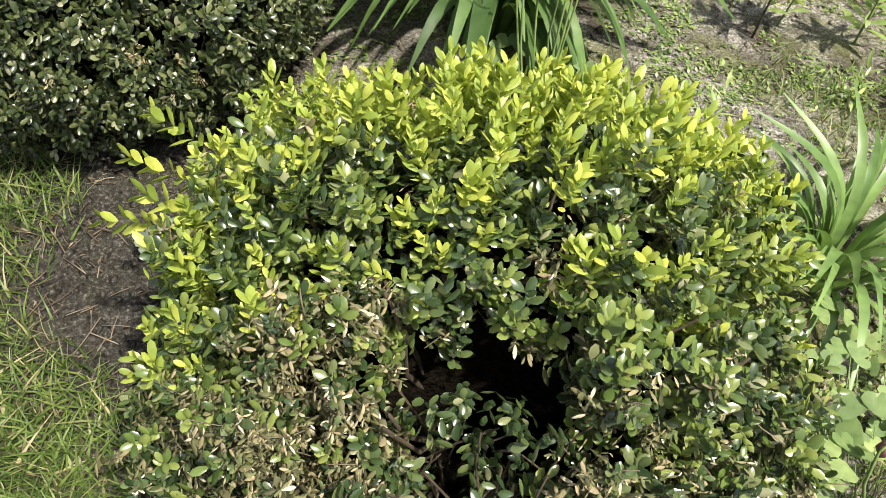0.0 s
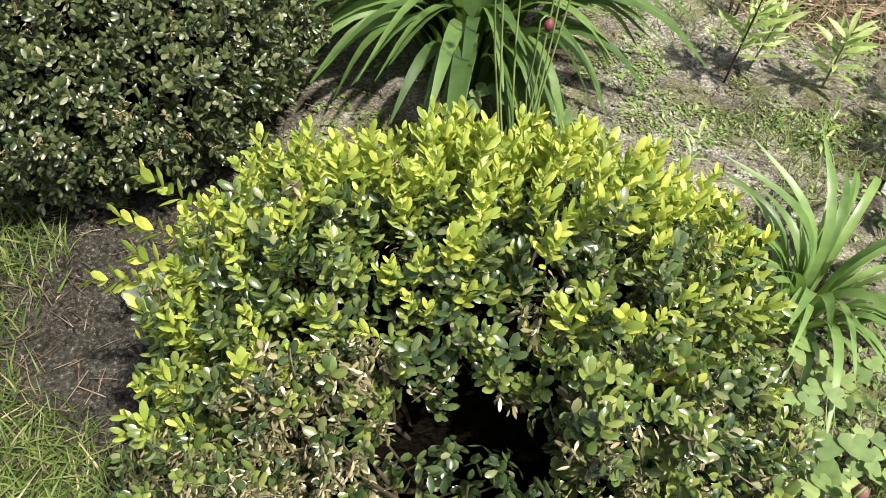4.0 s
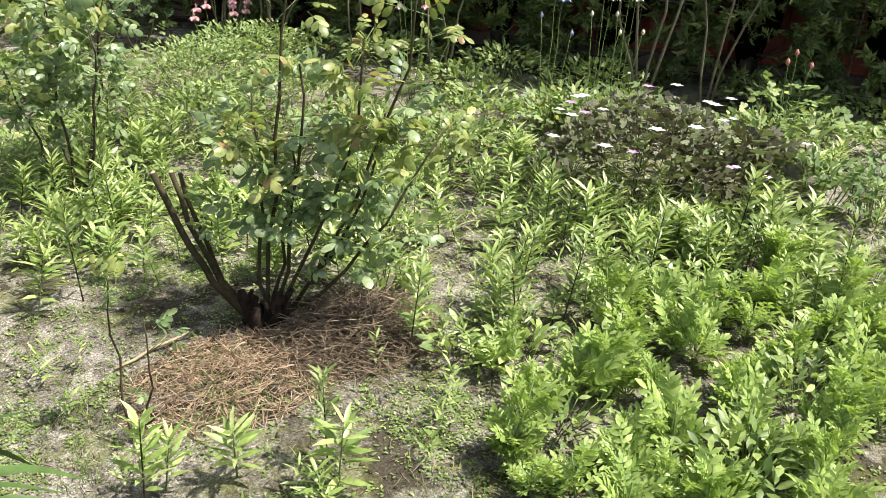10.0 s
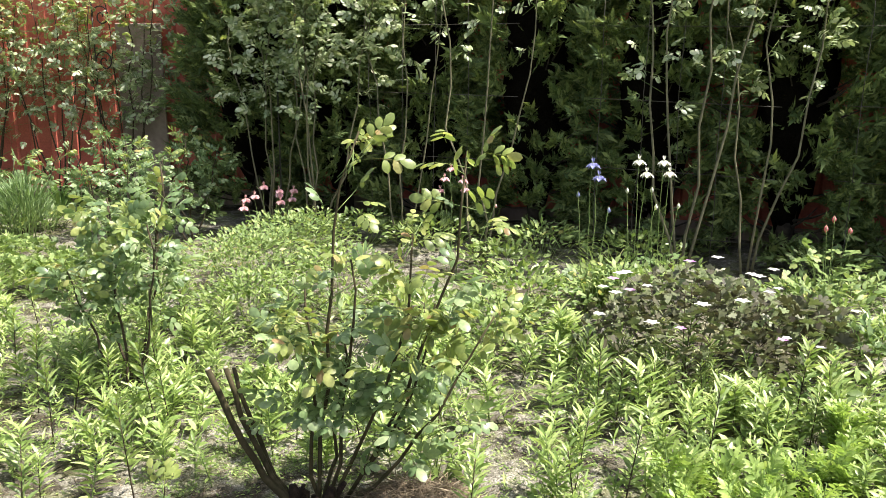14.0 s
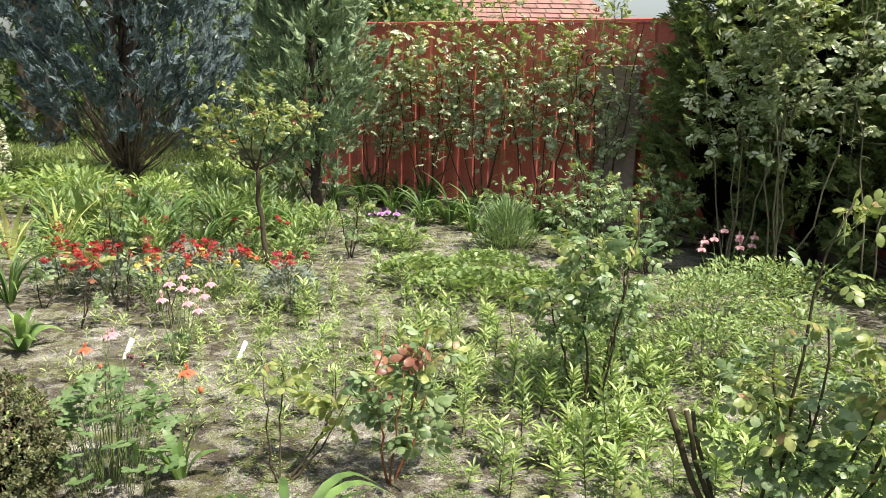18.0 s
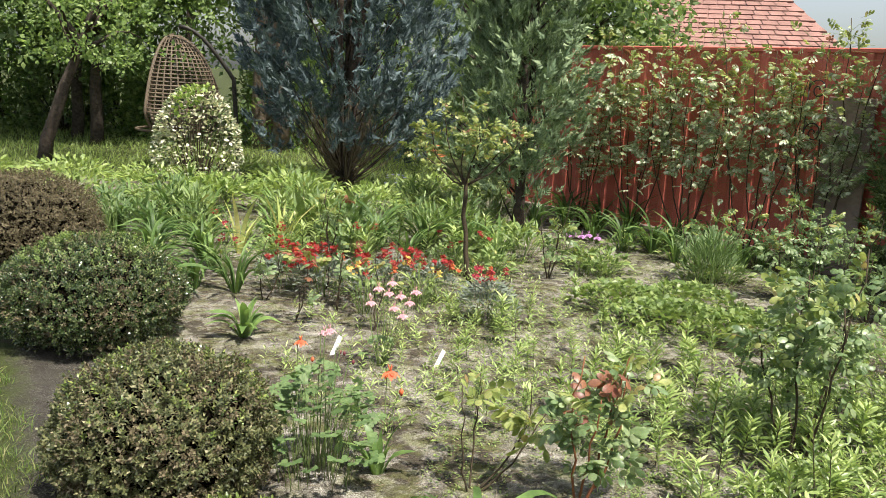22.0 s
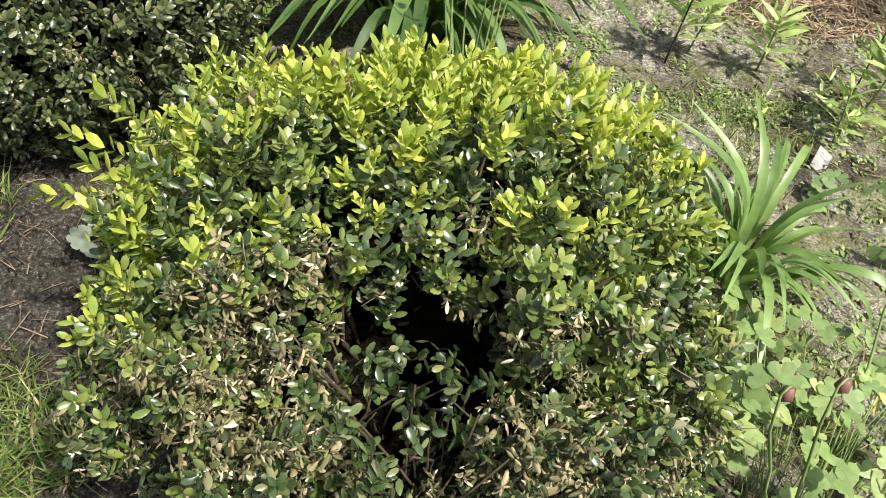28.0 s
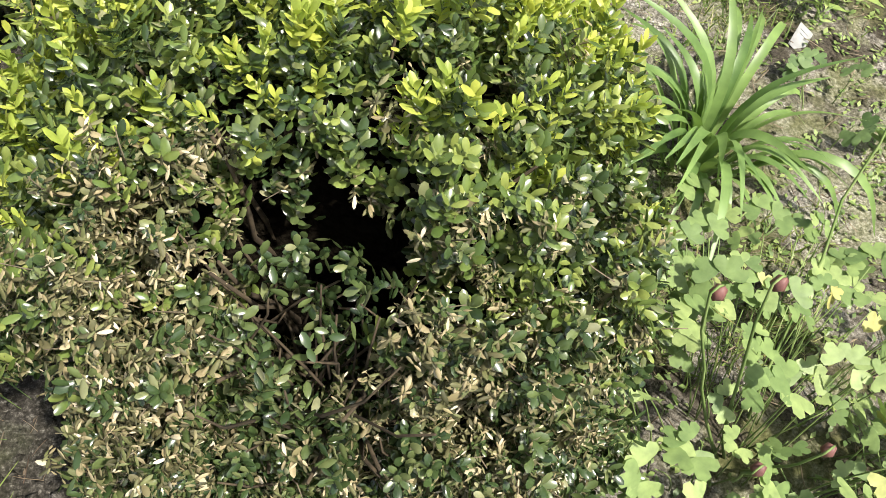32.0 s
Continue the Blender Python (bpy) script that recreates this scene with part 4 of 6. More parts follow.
for i in range(17):
    x, y = -17 + 1.25 * i + rng.normal(0, 0.3), 17.5 + rng.uniform(0, 3) - 0.1 * abs(i - 10)
    t = thing("background_shrub", x, y, 0, "dense green shrub at the garden's end", "shrub", "background shrubs")
    h = rng.uniform(1.3, 3.0)
    d = sphere_dirs(420, 0.0)
    p = np.stack([d[:, 0] * 1.1, d[:, 1] * 0.9, d[:, 2] * h], axis=1) * (0.6 + 0.45 * rng.random((420, 1)))
    g = Geo()
    spread(g, CLUST, p, unit(rng.normal(size=(420, 3))), rng.uniform(0.22, 0.42, 420))
    part("crown", g, TREELEAF if i % 3 else TREELEAF_DK, t)
    part("branchwork", bush_wood(0.9, 0.8, h * 0.9, 16, 0.02), DARKBARK, t)

# ---------------------------------------------------------------- plant parts


def scatter_leaves(g, tpl, pos, along, size, spin=None, mat=0, up=(0, 0, 1)):
    n = len(pos)
    g.add(tpl[0], tpl[1], frames(along, rng.normal(0, 0.5, n) if spin is None else spin, size, up=up), np.asarray(pos), mat)


LANCE = leaf_tpl(0.2, 0.15, 0.22)
OVAL = leaf_tpl(0.74, 0.12, 0.14)
ROUND = leaf_tpl(0.85, 0.08, 0.1)


RLEAF = box_leaf(0.62, 0.26, 0.22)


def rose_leaf_tpl(leaflet=0.04):
    """Five leaflets on one stalk along +y."""
    pcs = [tube([(0, 0, 0), (0, 0.05, 0.004), (0, 0.075, 0.0)], 0.0009, 3)]
    for y, a in ((0.034, 62), (0.034, -62), (0.06, 50), (0.06, -50), (0.076, 0)):
        r = np.radians(a)
        pcs.append(moved(RLEAF, (np.sin(r), np.cos(r), -0.15), (0, y, 0.002), leaflet * (1.2 if a == 0 else 1.0), rng.normal(0, 0.25)))
    return merge(pcs)


ROSELEAF = [rose_leaf_tpl() for _ in range(4)]


def lobed_tpl(pairs=5, w=0.5):
    """A deeply cut leaf of length 1 along +y."""
    pcs = [(np.array([(-0.035, 0, 0), (0.035, 0, 0), (0.03, 0.5, 0.03), (-0.03, 0.5, 0.03), (0, 1.0, -0.1)]), [(0, 1, 2, 3), (3, 2, 4)])]
    for i in range(pairs):
        t = 0.18 + 0.66 * i / pairs
        ln = w * (0.45 + 0.6 * np.sin(np.pi * (i + 0.8) / (pairs + 0.6))) * 0.75
        for s in (-1, 1):
            pcs.append(moved(leaf_tpl(0.42, 0.1, 0.2), (s * 0.85, 0.6, rng.normal(0.05, 0.12)), (0, t, 0.03), ln, rng.normal(0, 0.2)))
    pcs.append(moved(leaf_tpl(0.4, 0.1, 0.2), (0, 1, -0.1), (0, 0.72, 0.01), 0.3))
    return merge(pcs)


LOBED = [lobed_tpl(4, 0.42), lobed_tpl(5, 0.44), lobed_tpl(3, 0.4)]


def palmate_tpl(lobes=5, span=210, cut=0.35):
    """A rounded leaf with cut lobes, its stalk at the origin."""
    v, f = [(0, 0.06, 0.02)], []
    n = lobes * 6
    for i in range(n + 1):
        a = np.radians(-span / 2 + span * i / n)
        k = np.sqrt(abs(np.sin(np.pi * i / 6)))
        r = (1 - cut + cut * k) * (1 + 0.05 * (i % 2)) * 0.55 * (1 - 0.12 * abs(a) / 2)
        v.append((np.sin(a) * r, 0.12 + np.cos(a) * r, 0.05 * k + 0.02 - 0.14 * r * r))
    for i in range(n):
        f.append((0, i + 2, i + 1))
    return np.array(v), f


PALM = [palmate_tpl(5), palmate_tpl(5, 230, 0.45), palmate_tpl(3, 190, 0.4)]


def ternate_tpl():
    pcs = []
    for a in (0, 75, -75):
        r = np.radians(a)
        pcs.append(moved(palmate_tpl(3, 180, 0.34), (np.sin(r), np.cos(r), -0.08), (np.sin(r) * 0.1, 0.15 + np.cos(r) * 0.1, 0), 0.75, rng.normal(0, 0.2)))
    return merge(pcs)


TERN = [ternate_tpl() for _ in range(3)]


def arching(n, reach, h, spread_=0.4):
    """Tips for stalks that rise from a crown and lean outwards."""
    a = rng.uniform(0, 2 * np.pi, n)
    k = rng.random(n) ** 0.5
    return np.stack([np.cos(a) * reach * k, np.sin(a) * reach * k, h * (1 - 0.5 * k ** 2) * rng.uniform(0.6, 1.1, n)], axis=1)


def stalks(tips, r=0.0016, base=0.02, n=5, sides=4):
    g = Geo()
    for t in tips:
        b = np.array([t[0] * 0.65 + rng.normal(0, base), t[1] * 0.65 + rng.normal(0, base), -0.01])
        g.add(*tube(path3(b, t, n, (-t[0] * 0.05, -t[1] * 0.05, 0.0)), np.linspace(r * 1.3, r * 0.7, n), sides))
    return g


# ---------------------------------------------------------------- daylilies


def daylily(x, y, n, length, width, mat, label, name="daylily", splay=1.0, droop=1.0):
    """Each blade is a piece of its own."""
    t = thing(name, x, y, gz(x, y), label, "plant")
    kinds = []
    for i in range(12):
        k = i / 11
        tp = strap_tpl(length * (0.75 + 0.5 * rng.random()), width * rng.uniform(0.8, 1.15), 86 - 34 * k * splay, (104 + 34 * k) * droop * (0.85 + 0.35 * rng.random()), 13, 0.35, rng.normal(0, 0.5))
        kinds.append(Geo().add(*tp).mesh("leaf", [mat]))
    for i in range(n):
        k = (i + rng.random()) / n
        ob = new("leaf", kinds[min(11, int(k * 12))])
        ob.parent = t
        a = rng.uniform(0, 360)
        r0 = 0.015 + 0.07 * k * splay * (n / 80)
        ob.matrix_basis = Matrix.LocRotScale((-math.sin(radians(a)) * r0, math.cos(radians(a)) * r0, -0.015), Euler((0, 0, radians(a))), Vector([rng.uniform(0.8, 1.15)] * 3))
    return t


daylily(0.37, 1.74, 130, 0.5, 0.027, LILY, "large daylily clump with arching dark green leaves", splay=0.6, droop=0.95)
daylily(0.14, 2.32, 100, 0.52, 0.027, LILY, "daylily clump behind the larger one", splay=0.6)
daylily(0.90, 1.08, 54, 0.31, 0.0165, LILY_YOUNG, "young daylily with fresh light green leaves", splay=0.8, droop=0.75)
daylily(-1.33, 4.9, 16, 0.3, 0.045, LILY_YOUNG, "broad-leaved young plant beside the box bush", "hosta", 0.8, 0.6)
daylily(-0.28, 3.25, 9, 0.24, 0.04, LILY_YOUNG, "pale green broad-bladed young plant", "hosta", 0.6, 0.35)
for x, y, n, ln in ((-3.3, 7.5, 40, 0.5), (-2.55, 6.4, 44, 0.5), (-2.75, 7.0, 40, 0.5), (-2.1, 5.5, 34, 0.42), (-3.0, 8.0, 36, 0.5), (-3.8, 8.9, 34, 0.5), (-2.3, 6.9, 34, 0.5), (-2.0, 5.9, 30, 0.42), (-0.95, 7.7, 44, 0.55), (-0.5, 7.9, 36, 0.5), (-1.7, 8.2, 40, 0.5), (-2.7, 8.3, 30, 0.5), (-2.9, 7.4, 30, 0.5)):
    daylily(x, y, n, ln, 0.026, LILY, "clump of green bladed leaves in the flower bed", "daylily", 0.7, 0.7)
for x, y, n in ((-1.7, 5.9, 24), (-1.5, 6.6, 26), (-2.1, 6.55, 24), (-1.2, 7.35, 26), (-1.9, 7.7, 24), (-0.6, 7.35, 24), (-0.15, 7.85, 26), (0.2, 7.6, 20), (-2.5, 7.6, 24), (-1.35, 8.5, 24), (-2.2, 8.9, 26), (-0.9, 8.7, 24)):
    daylily(x, y, n, rng.uniform(0.36, 0.52), 0.021, LILY if rng.random() < 0.6 else LILY_YOUNG, "upright tuft of narrow green blades in the bed", "iris", 0.8, 0.5)
for x, y, n in ((1.35, 9.6, 36), (1.6, 9.2, 34), (0.95, 9.6, 30), (1.2, 9.0, 30), (2.0, 8.75, 26), (0.6, 9.5, 26), (1.75, 8.5, 26), (2.3, 8.4, 24), (1.45, 8.5, 22), (2.65, 7.95, 24), (1.0, 10.0, 26), (2.95, 7.6, 22), (2.45, 7.9, 24), (1.9, 8.1, 22)):
    daylily(x, y, n, 0.5, 0.024, LILY, "tuft of narrow leaves at the foot of the fence", "iris", 0.8, 0.6)
for x, y, n in ((-2.06, 7.15, 7), (-1.72, 7.3, 9)):
    daylily(x, y, n, 0.5, 0.035, YELLOWBLADE, "yellow-striped upright iris leaves", "iris", 0.7, 0.2)

# ---------------------------------------------------------------- small upright weeds


def weed_kind(h, leaf, n, mat, stem=CANE_GREEN, open_=0.75, tpl=LANCE, name="phlox"):
    t = thing(name, 0, 0, 0, "upright green phlox shoot with narrow leaves", "plant", "phlox shoots")
    ax = path3((0, 0, -0.02), (rng.normal(0, 0.03), rng.normal(0, 0.03), h), 5)
    part("stem", Geo().add(*tube(ax, np.linspace(0.0032, 0.0016, 5), 5)), stem, t)
    k = np.linspace(0.25, 1.0, n) ** 0.8
    p = np.stack([np.interp(k, np.linspace(0, 1, 5), ax[:, j]) for j in range(3)], axis=1)
    a = np.arange(n) * 2.4 + rng.normal(0, 0.3, n)
    op = open_ * (1.3 - 0.55 * k)
    al = np.stack([np.cos(a) * np.sin(op * 1.4), np.sin(a) * np.sin(op * 1.4), np.cos(op * 1.4)], axis=1)
    g = Geo()
    scatter_leaves(g, tpl, p, al, leaf * (0.7 + 0.5 * np.sin(np.pi * np.clip(k, 0, 1) * 0.85)) * rng.uniform(0.8, 1.15, n))
    part("foliage", g, mat, t)
    return t


WEEDS = [weed_kind(0.22, 0.075, 30, PHLOX, open_=0.62), weed_kind(0.3, 0.068, 34, PHLOX, DARKTWIG, open_=0.6), weed_kind(0.18, 0.075, 26, PHLOX), weed_kind(0.24, 0.085, 32, PHLOX, open_=0.8), weed_kind(0.14, 0.06, 18, PHLOX), weed_kind(0.34, 0.065, 34, PHLOX_DEEP, DARKTWIG, open_=0.6)]


def place(ob, x, y, s=1.0, rz=None, tilt=0.1, z=None):
    e = Euler((rng.normal(0, tilt), rng.normal(0, tilt), rng.uniform(0, 6.28) if rz is None else rz))
    return copy_thing(ob, Matrix.LocRotScale((x, y, gz(x, y) if z is None else z), e, Vector((s, s, s * rng.uniform(0.9, 1.15)))))


def blocked(x, y):
    """Ground that other plants hold."""
    for cx, cy, r in ((0.275, 0.79, 0.5), (-0.31, 1.73, 0.48), (-1.1, 2.98, 0.52), (-2.15, 4.65, 0.6), (-3.6, 6.45, 0.65), (0.3, 1.68, 0.42), (0.12, 2.4, 0.3), (0.9, 1.08, 0.18), (1.6, 2.25, 0.34), (0.36, 8.95, 0.3), (-1.95, 11.5, 0.4)):
        if (x - cx) ** 2 + (y - cy) ** 2 < r * r:
            return True
    return False


def zone(n, x0, x1, y0, y1, keep=None):
    out = []
    tries = 0
    while len(out) < n and tries < n * 30:
        tries += 1
        x, y = rng.uniform(x0, x1), rng.uniform(y0, y1)
        if not blocked(x, y) and (keep is None or keep(x, y)):
            out.append((x, y))
    return out


def front_of_fence(x, y, gap=0.9):
    return (np.array([x, y]) - FA) @ FNOR < -gap


spots = []
spots += [(x, y, rng.uniform(0.75, 1.1)) for x, y in ((1.02, 1.78), (0.95, 1.73), (1.18, 1.72), (1.32, 1.5), (1.27, 1.46), (1.38, 1.62), (0.86, 2.75), (0.95, 2.9), (1.05, 2.75), (0.8, 3.0), (1.15, 3.15), (0.93, 3.2))]
spots += [(x, y, rng.uniform(0.8, 1.3)) for x, y in zone(86, 1.75, 3.4, 1.2, 2.75, lambda x, y: y > 1.9 - 0.28 * (x - 1.7))]
spots += [(x, y, rng.uniform(0.8, 1.25)) for x, y in zone(70, 1.2, 2.9, 2.65, 3.9, lambda x, y: y - 2.4 > -0.2 * (x - 1.2))]
spots += [(x, y, rng.uniform(0.8, 1.2)) for x, y in zone(80, 0.7, 2.1, 3.2, 4.9)]
spots += [(x, y, rng.uniform(0.7, 1.1)) for x, y in zone(34, -0.2, 0.9, 3.6, 5.6)]
spots += [(x, y, rng.uniform(0.9, 1.5)) for x, y in zone(26, -2.2, 0.3, 6.3, 8.0)]
spots += [(x, y, rng.uniform(0.7, 1.2)) for x, y in zone(60, 2.9, 4.7, 0.8, 1.9)]
spots += [(x, y, rng.uniform(0.8, 1.2)) for x, y in ((0.9, 5.5, ), (1.1, 5.1), (1.35, 5.9), (0.8, 6.3), (1.7, 6.3))]
for x, y, s in spots[len(WEEDS):]:
    place(WEEDS[int(rng.integers(0, len(WEEDS)))], x, y, s * 0.82)
for wk, (x, y, s) in zip(WEEDS, spots):
    wk.matrix_basis = Matrix.LocRotScale((x, y, gz(x, y)), Euler((0, 0, rng.uniform(0, 6))), Vector((s, s, s)))

# the countless smaller shoots between them
sm = Geo()
for x, y in zone(260, 1.7, 3.6, 1.5, 3.6) + zone(150, 0.9, 2.4, 2.9, 5.0) + zone(260, -0.5, 1.2, 3.4, 6.4) + zone(200, -1.1, 0.5, 3.6, 7.4) + zone(12, 0.75, 1.7, 1.3, 2.6) + zone(60, 3.2, 3.95, 0.9, 2.6):
    n, hh = 13, rng.uniform(0.06, 0.2)
    k = np.linspace(0.2, 1, n)
    a = np.arange(n) * 2.4 + rng.uniform(0, 6)
    op = 1.5 - 0.95 * k
    al = np.stack([np.cos(a) * np.sin(op), np.sin(a) * np.sin(op), np.cos(op)], axis=1)
    p = np.stack([np.full(n, x), np.full(n, y), gz(x, y) + hh * k], axis=1)
    scatter_leaves(sm, LANCE, p, al, rng.uniform(0.025, 0.05, n))
tagged(part("small_shoots", sm, PHLOX), "many small pale green shoots in the bed", "plants", kind="stuff")

# ---------------------------------------------------------------- cut-leaved weeds


def rosette(nl, leaf, mat, h=0.12):
    t = thing("lobed_weed", 0, 0, 0, "lush light green weed with deeply cut leaves", "plant", "cut-leaved weeds")
    g = Geo()
    a = np.arange(nl) * 2.4
    k = rng.random(nl)
    al = np.stack([np.cos(a), np.sin(a), 0.35 + 1.3 * k], axis=1)
    pos = np.stack([np.cos(a) * 0.01, np.sin(a) * 0.01, h * k * 0.9], axis=1)
    for i, tp in enumerate(LOBED):
        s = np.arange(nl) % len(LOBED) == i
        scatter_leaves(g, tp, pos[s], al[s], leaf * rng.uniform(0.6, 1.1, s.sum()))
    part("foliage", g, mat, t)
    part("stem", Geo().add(*tube(path3((0, 0, -0.02), (0.01, 0, h * 1.1), 4), np.linspace(0.004, 0.002, 4), 5)), CANE_GREEN, t)
    return t


ROS = [rosette(22, 0.13, ROCKET, 0.16), rosette(26, 0.11, ROCKET, 0.22), rosette(20, 0.14, ROCKET, 0.1)]
rz = zone(120, 1.45, 3.3, 0.35, 1.85, lambda x, y: x > 1.62 + 0.35 * (y - 0.8) ** 2 and y < 1.85 - 0.28 * (x - 1.7))
for x, y in rz[3:]:
    place(ROS[int(rng.integers(0, 3))], x, y, rng.uniform(0.55, 1.05))
for o, (x, y) in zip(ROS, rz):
    o.matrix_basis = pose(x, y, gz(x, y))

# ---------------------------------------------------------------- roses


def rose_bush(x, y, canes, label, cane_mat=CANE, leaf_mat_=ROSE, young=ROSE_YOUNG, per=26, size=1.15, young_from=0.75, r=0.007, name="rose_bush", start=0.35, side=0.07, red=0.0, cat="rose", group="", tips=None):
    """canes: (x, y, z) tips relative to the foot, with a bow outwards."""
    t = thing(name, x, y, gz(x, y), label, cat, group)
    P, A, K = [], [], []
    for tip in canes:
        tip = np.array(tip, float)
        ax = path3((tip[0] * 0.06, tip[1] * 0.06, -0.03), tip, 9, (tip[0] * 0.12 + rng.normal(0, 0.03), tip[1] * 0.12 + rng.normal(0, 0.03), 0.0), 0.006 + 0.006 * tip[2])
        ln = np.linalg.norm(tip)
        part("cane", Geo().add(*tube(ax, np.linspace(r, r * 0.4, 9), 6)), cane_mat, t)
        if per:
            k = np.repeat(start + (1 - start) * rng.random((per + 3) // 4) ** 0.8, 4)[:per] + rng.normal(0, 0.012, per)
            p = np.stack([np.interp(k, np.linspace(0, 1, 9), ax[:, j]) for j in range(3)], axis=1)
            a = np.repeat(rng.uniform(0, 6.28, (per + 3) // 4), 4)[:per] + rng.normal(0, 0.6, per)
            off = np.stack([np.cos(a), np.sin(a), rng.uniform(-0.1, 0.6, per)], axis=1)
            jit = np.repeat(rng.random((per + 3) // 4), 4)[:per] * (0.6 + 0.4 * rng.random(per))
            P.append(p + off * side * jit[:, None])
            A.append(off)
            K.append(k)
    if per:
        P, A, K = np.concatenate(P), np.concatenate(A), np.concatenate(K)
        tw = Geo()
        for i in range(0, len(P), 3):
            tw.add(*tube(path3(P[i] - A[i] * side * 0.8 - np.array([0, 0, 0.03]), P[i], 3), 0.0015, 3))
        part("twig_tangle", tw, CANE_GREEN, t)
        yo = K > young_from + rng.normal(0, 0.08, len(K))
        rd = rng.random(len(K)) < red * (K > 0.8)
        for nm, sel, m, lb in (("foliage", ~yo & ~rd, leaf_mat_, ""), ("young_foliage", yo & ~rd, young, "yellow-green young leaves"), ("red_foliage", rd, ROSE_RED, "coppery red young leaves")):
            if sel.any():
                g = Geo()
                pick = rng.integers(0, 4, len(K))
                for i in range(4):
                    s = sel & (pick == i)
                    if s.any():
                        scatter_leaves(g, ROSELEAF[i], P[s], unit(A[s] + rng.normal(0, 0.35, (s.sum(), 3))), size * rng.uniform(0.7, 1.3, s.sum()), rng.normal(0, 1.0, s.sum()))
                part(nm, g, m, t, lb)
    return t


# the old rose with sawn-off stems on a stump
old = rose_bush(1.61, 2.32, ((0.16, -0.02, 1.22), (0.4, -0.26, 1.17), (0.12, -0.06, 0.85), (0.42, -0.36, 0.68), (0.02, 0.04, 0.78), (0.26, -0.2, 0.92), (0.28, -0.26, 0.72), (0.1, -0.04, 0.62)), "old rose bush on a gnarled stump with sawn-off stems", CANE, per=44, size=0.88, young_from=0.74, r=0.0075, start=0.34, side=0.15)
sg = Geo()
for i in range(16):
    a = rng.uniform(0, 6.28)
    k = rng.uniform(0.03, 0.09)
    sg.add(*tube(path3((np.cos(a) * k * 0.3, np.sin(a) * k * 0.3, -0.04), (np.cos(a) * k * 1.3, np.sin(a) * k * 1.1, rng.uniform(0.03, 0.13)), 6, wob=0.012), np.array([0.045, 0.036, 0.03, 0.03, 0.022, 0.012]) * rng.uniform(0.5, 1.05), 8))
part("stump", sg, STUMP, old, "gnarled brown stump")
for tip, r0 in (((-0.23, 0.2, 0.5), 0.0125), ((-0.185, 0.2, 0.5), 0.01), ((-0.14, 0.24, 0.48), 0.0085)):
    tip = np.array(tip)
    ax = path3((tip[0] * 0.1, tip[1] * 0.1, 0.0), tip, 9, (-0.012, 0.01, -0.045), 0.004)
    st = part("sawn_stem", Geo().add(*tube(ax, np.linspace(r0, r0 * 0.8, 9), 9)), CANE, old, "thick dark green sawn-off stem")
    part("cut_face", Geo().add(*tube([ax[-1], ax[-1] + unit(ax[-1] - ax[-2]) * 0.004], r0 * 0.72, 9)), CUTWOOD, st, "pale cut wood")

rose_bush(1.52, 3.65, ((0.0, 0.1, 0.85), (0.22, 0.12, 0.95), (0.1, -0.1, 0.75), (-0.2, 0.05, 0.6), (0.3, 0.3, 0.9), (0.05, 0.25, 0.8)), "rose bush with large fresh green leaves", DARKTWIG, per=48, size=0.95, young_from=0.92, r=0.007, start=0.4, side=0.12)
rose_bush(0.52, 3.08, ((-0.02, 0.0, 0.62), (0.12, 0.05, 0.6), (0.05, -0.05, 0.45), (0.16, 0.1, 0.5)), "young rose with coppery red tips", CANE_RED, per=28, size=0.95, young_from=0.9, r=0.006, start=0.2, side=0.08, red=0.3)
rose_bush(0.10, 3.18, ((-0.04, 0.02, 0.42), (0.02, 0.05, 0.45), (0.22, 0.1, 0.42), (0.3, 0.12, 0.36)), "small rose with few thin dark canes", DARKTWIG, per=8, size=1.0, young_from=0.5, r=0.005, start=0.6, side=0.07)
tr = rose_bush(-0.25, 6.6, ((-0.3, 0.0, 0.42), (-0.2, 0.05, 0.55), (-0.05, 0.1, 0.62), (0.15, 0.0, 0.5), (0.3, 0.05, 0.4), (0.4, 0.0, 0.42), (-0.38, 0.1, 0.25), (0.1, -0.2, 0.45)), "standard rose with a yellow-green crown on a dark stem", DARKTWIG, per=44, size=0.66, young_from=0.5, r=0.008, start=0.3, side=0.16, red=0.05)
tr.matrix_basis = pose(-0.11, 6.65, 0.82)
part("stem", Geo().add(*tube(path3((0.09, 0.0, -0.85), (0.0, 0, 0.02), 7, (-0.02, 0, 0), 0.006), np.linspace(0.022, 0.015, 7), 8)), DARKTWIG, tr)
rose_bush(-1.1, 6.15, ((0, 0, 0.75), (0.08, 0.05, 0.7)), "upright rose shoot with reddish leaves", DARKTWIG, per=22, size=0.9, young_from=0.85, start=0.25, side=0.06, red=0.5)
for x, y in ((-1.12, 5.3), (-0.9, 5.65), (-1.45, 5.75), (-0.6, 5.2), (-1.3, 6.9)):
    rose_bush(x, y, ((0.02, 0, rng.uniform(0.4, 0.6)), (0.07, 0.03, rng.uniform(0.35, 0.5))), "thin dark rose shoots with few leaves", DARKTWIG, per=9, size=0.9, young_from=0.8, r=0.005, start=0.4, side=0.06, red=0.2, group="thin rose shoots")
rose_bush(1.04, 1.98, ((-0.02, 0.0, 0.5), (0.05, 0.02, 0.35)), "thin young rose with few leaves", DARKTWIG, per=6, size=0.65, young_from=0.9, r=0.004, start=0.4, side=0.06)
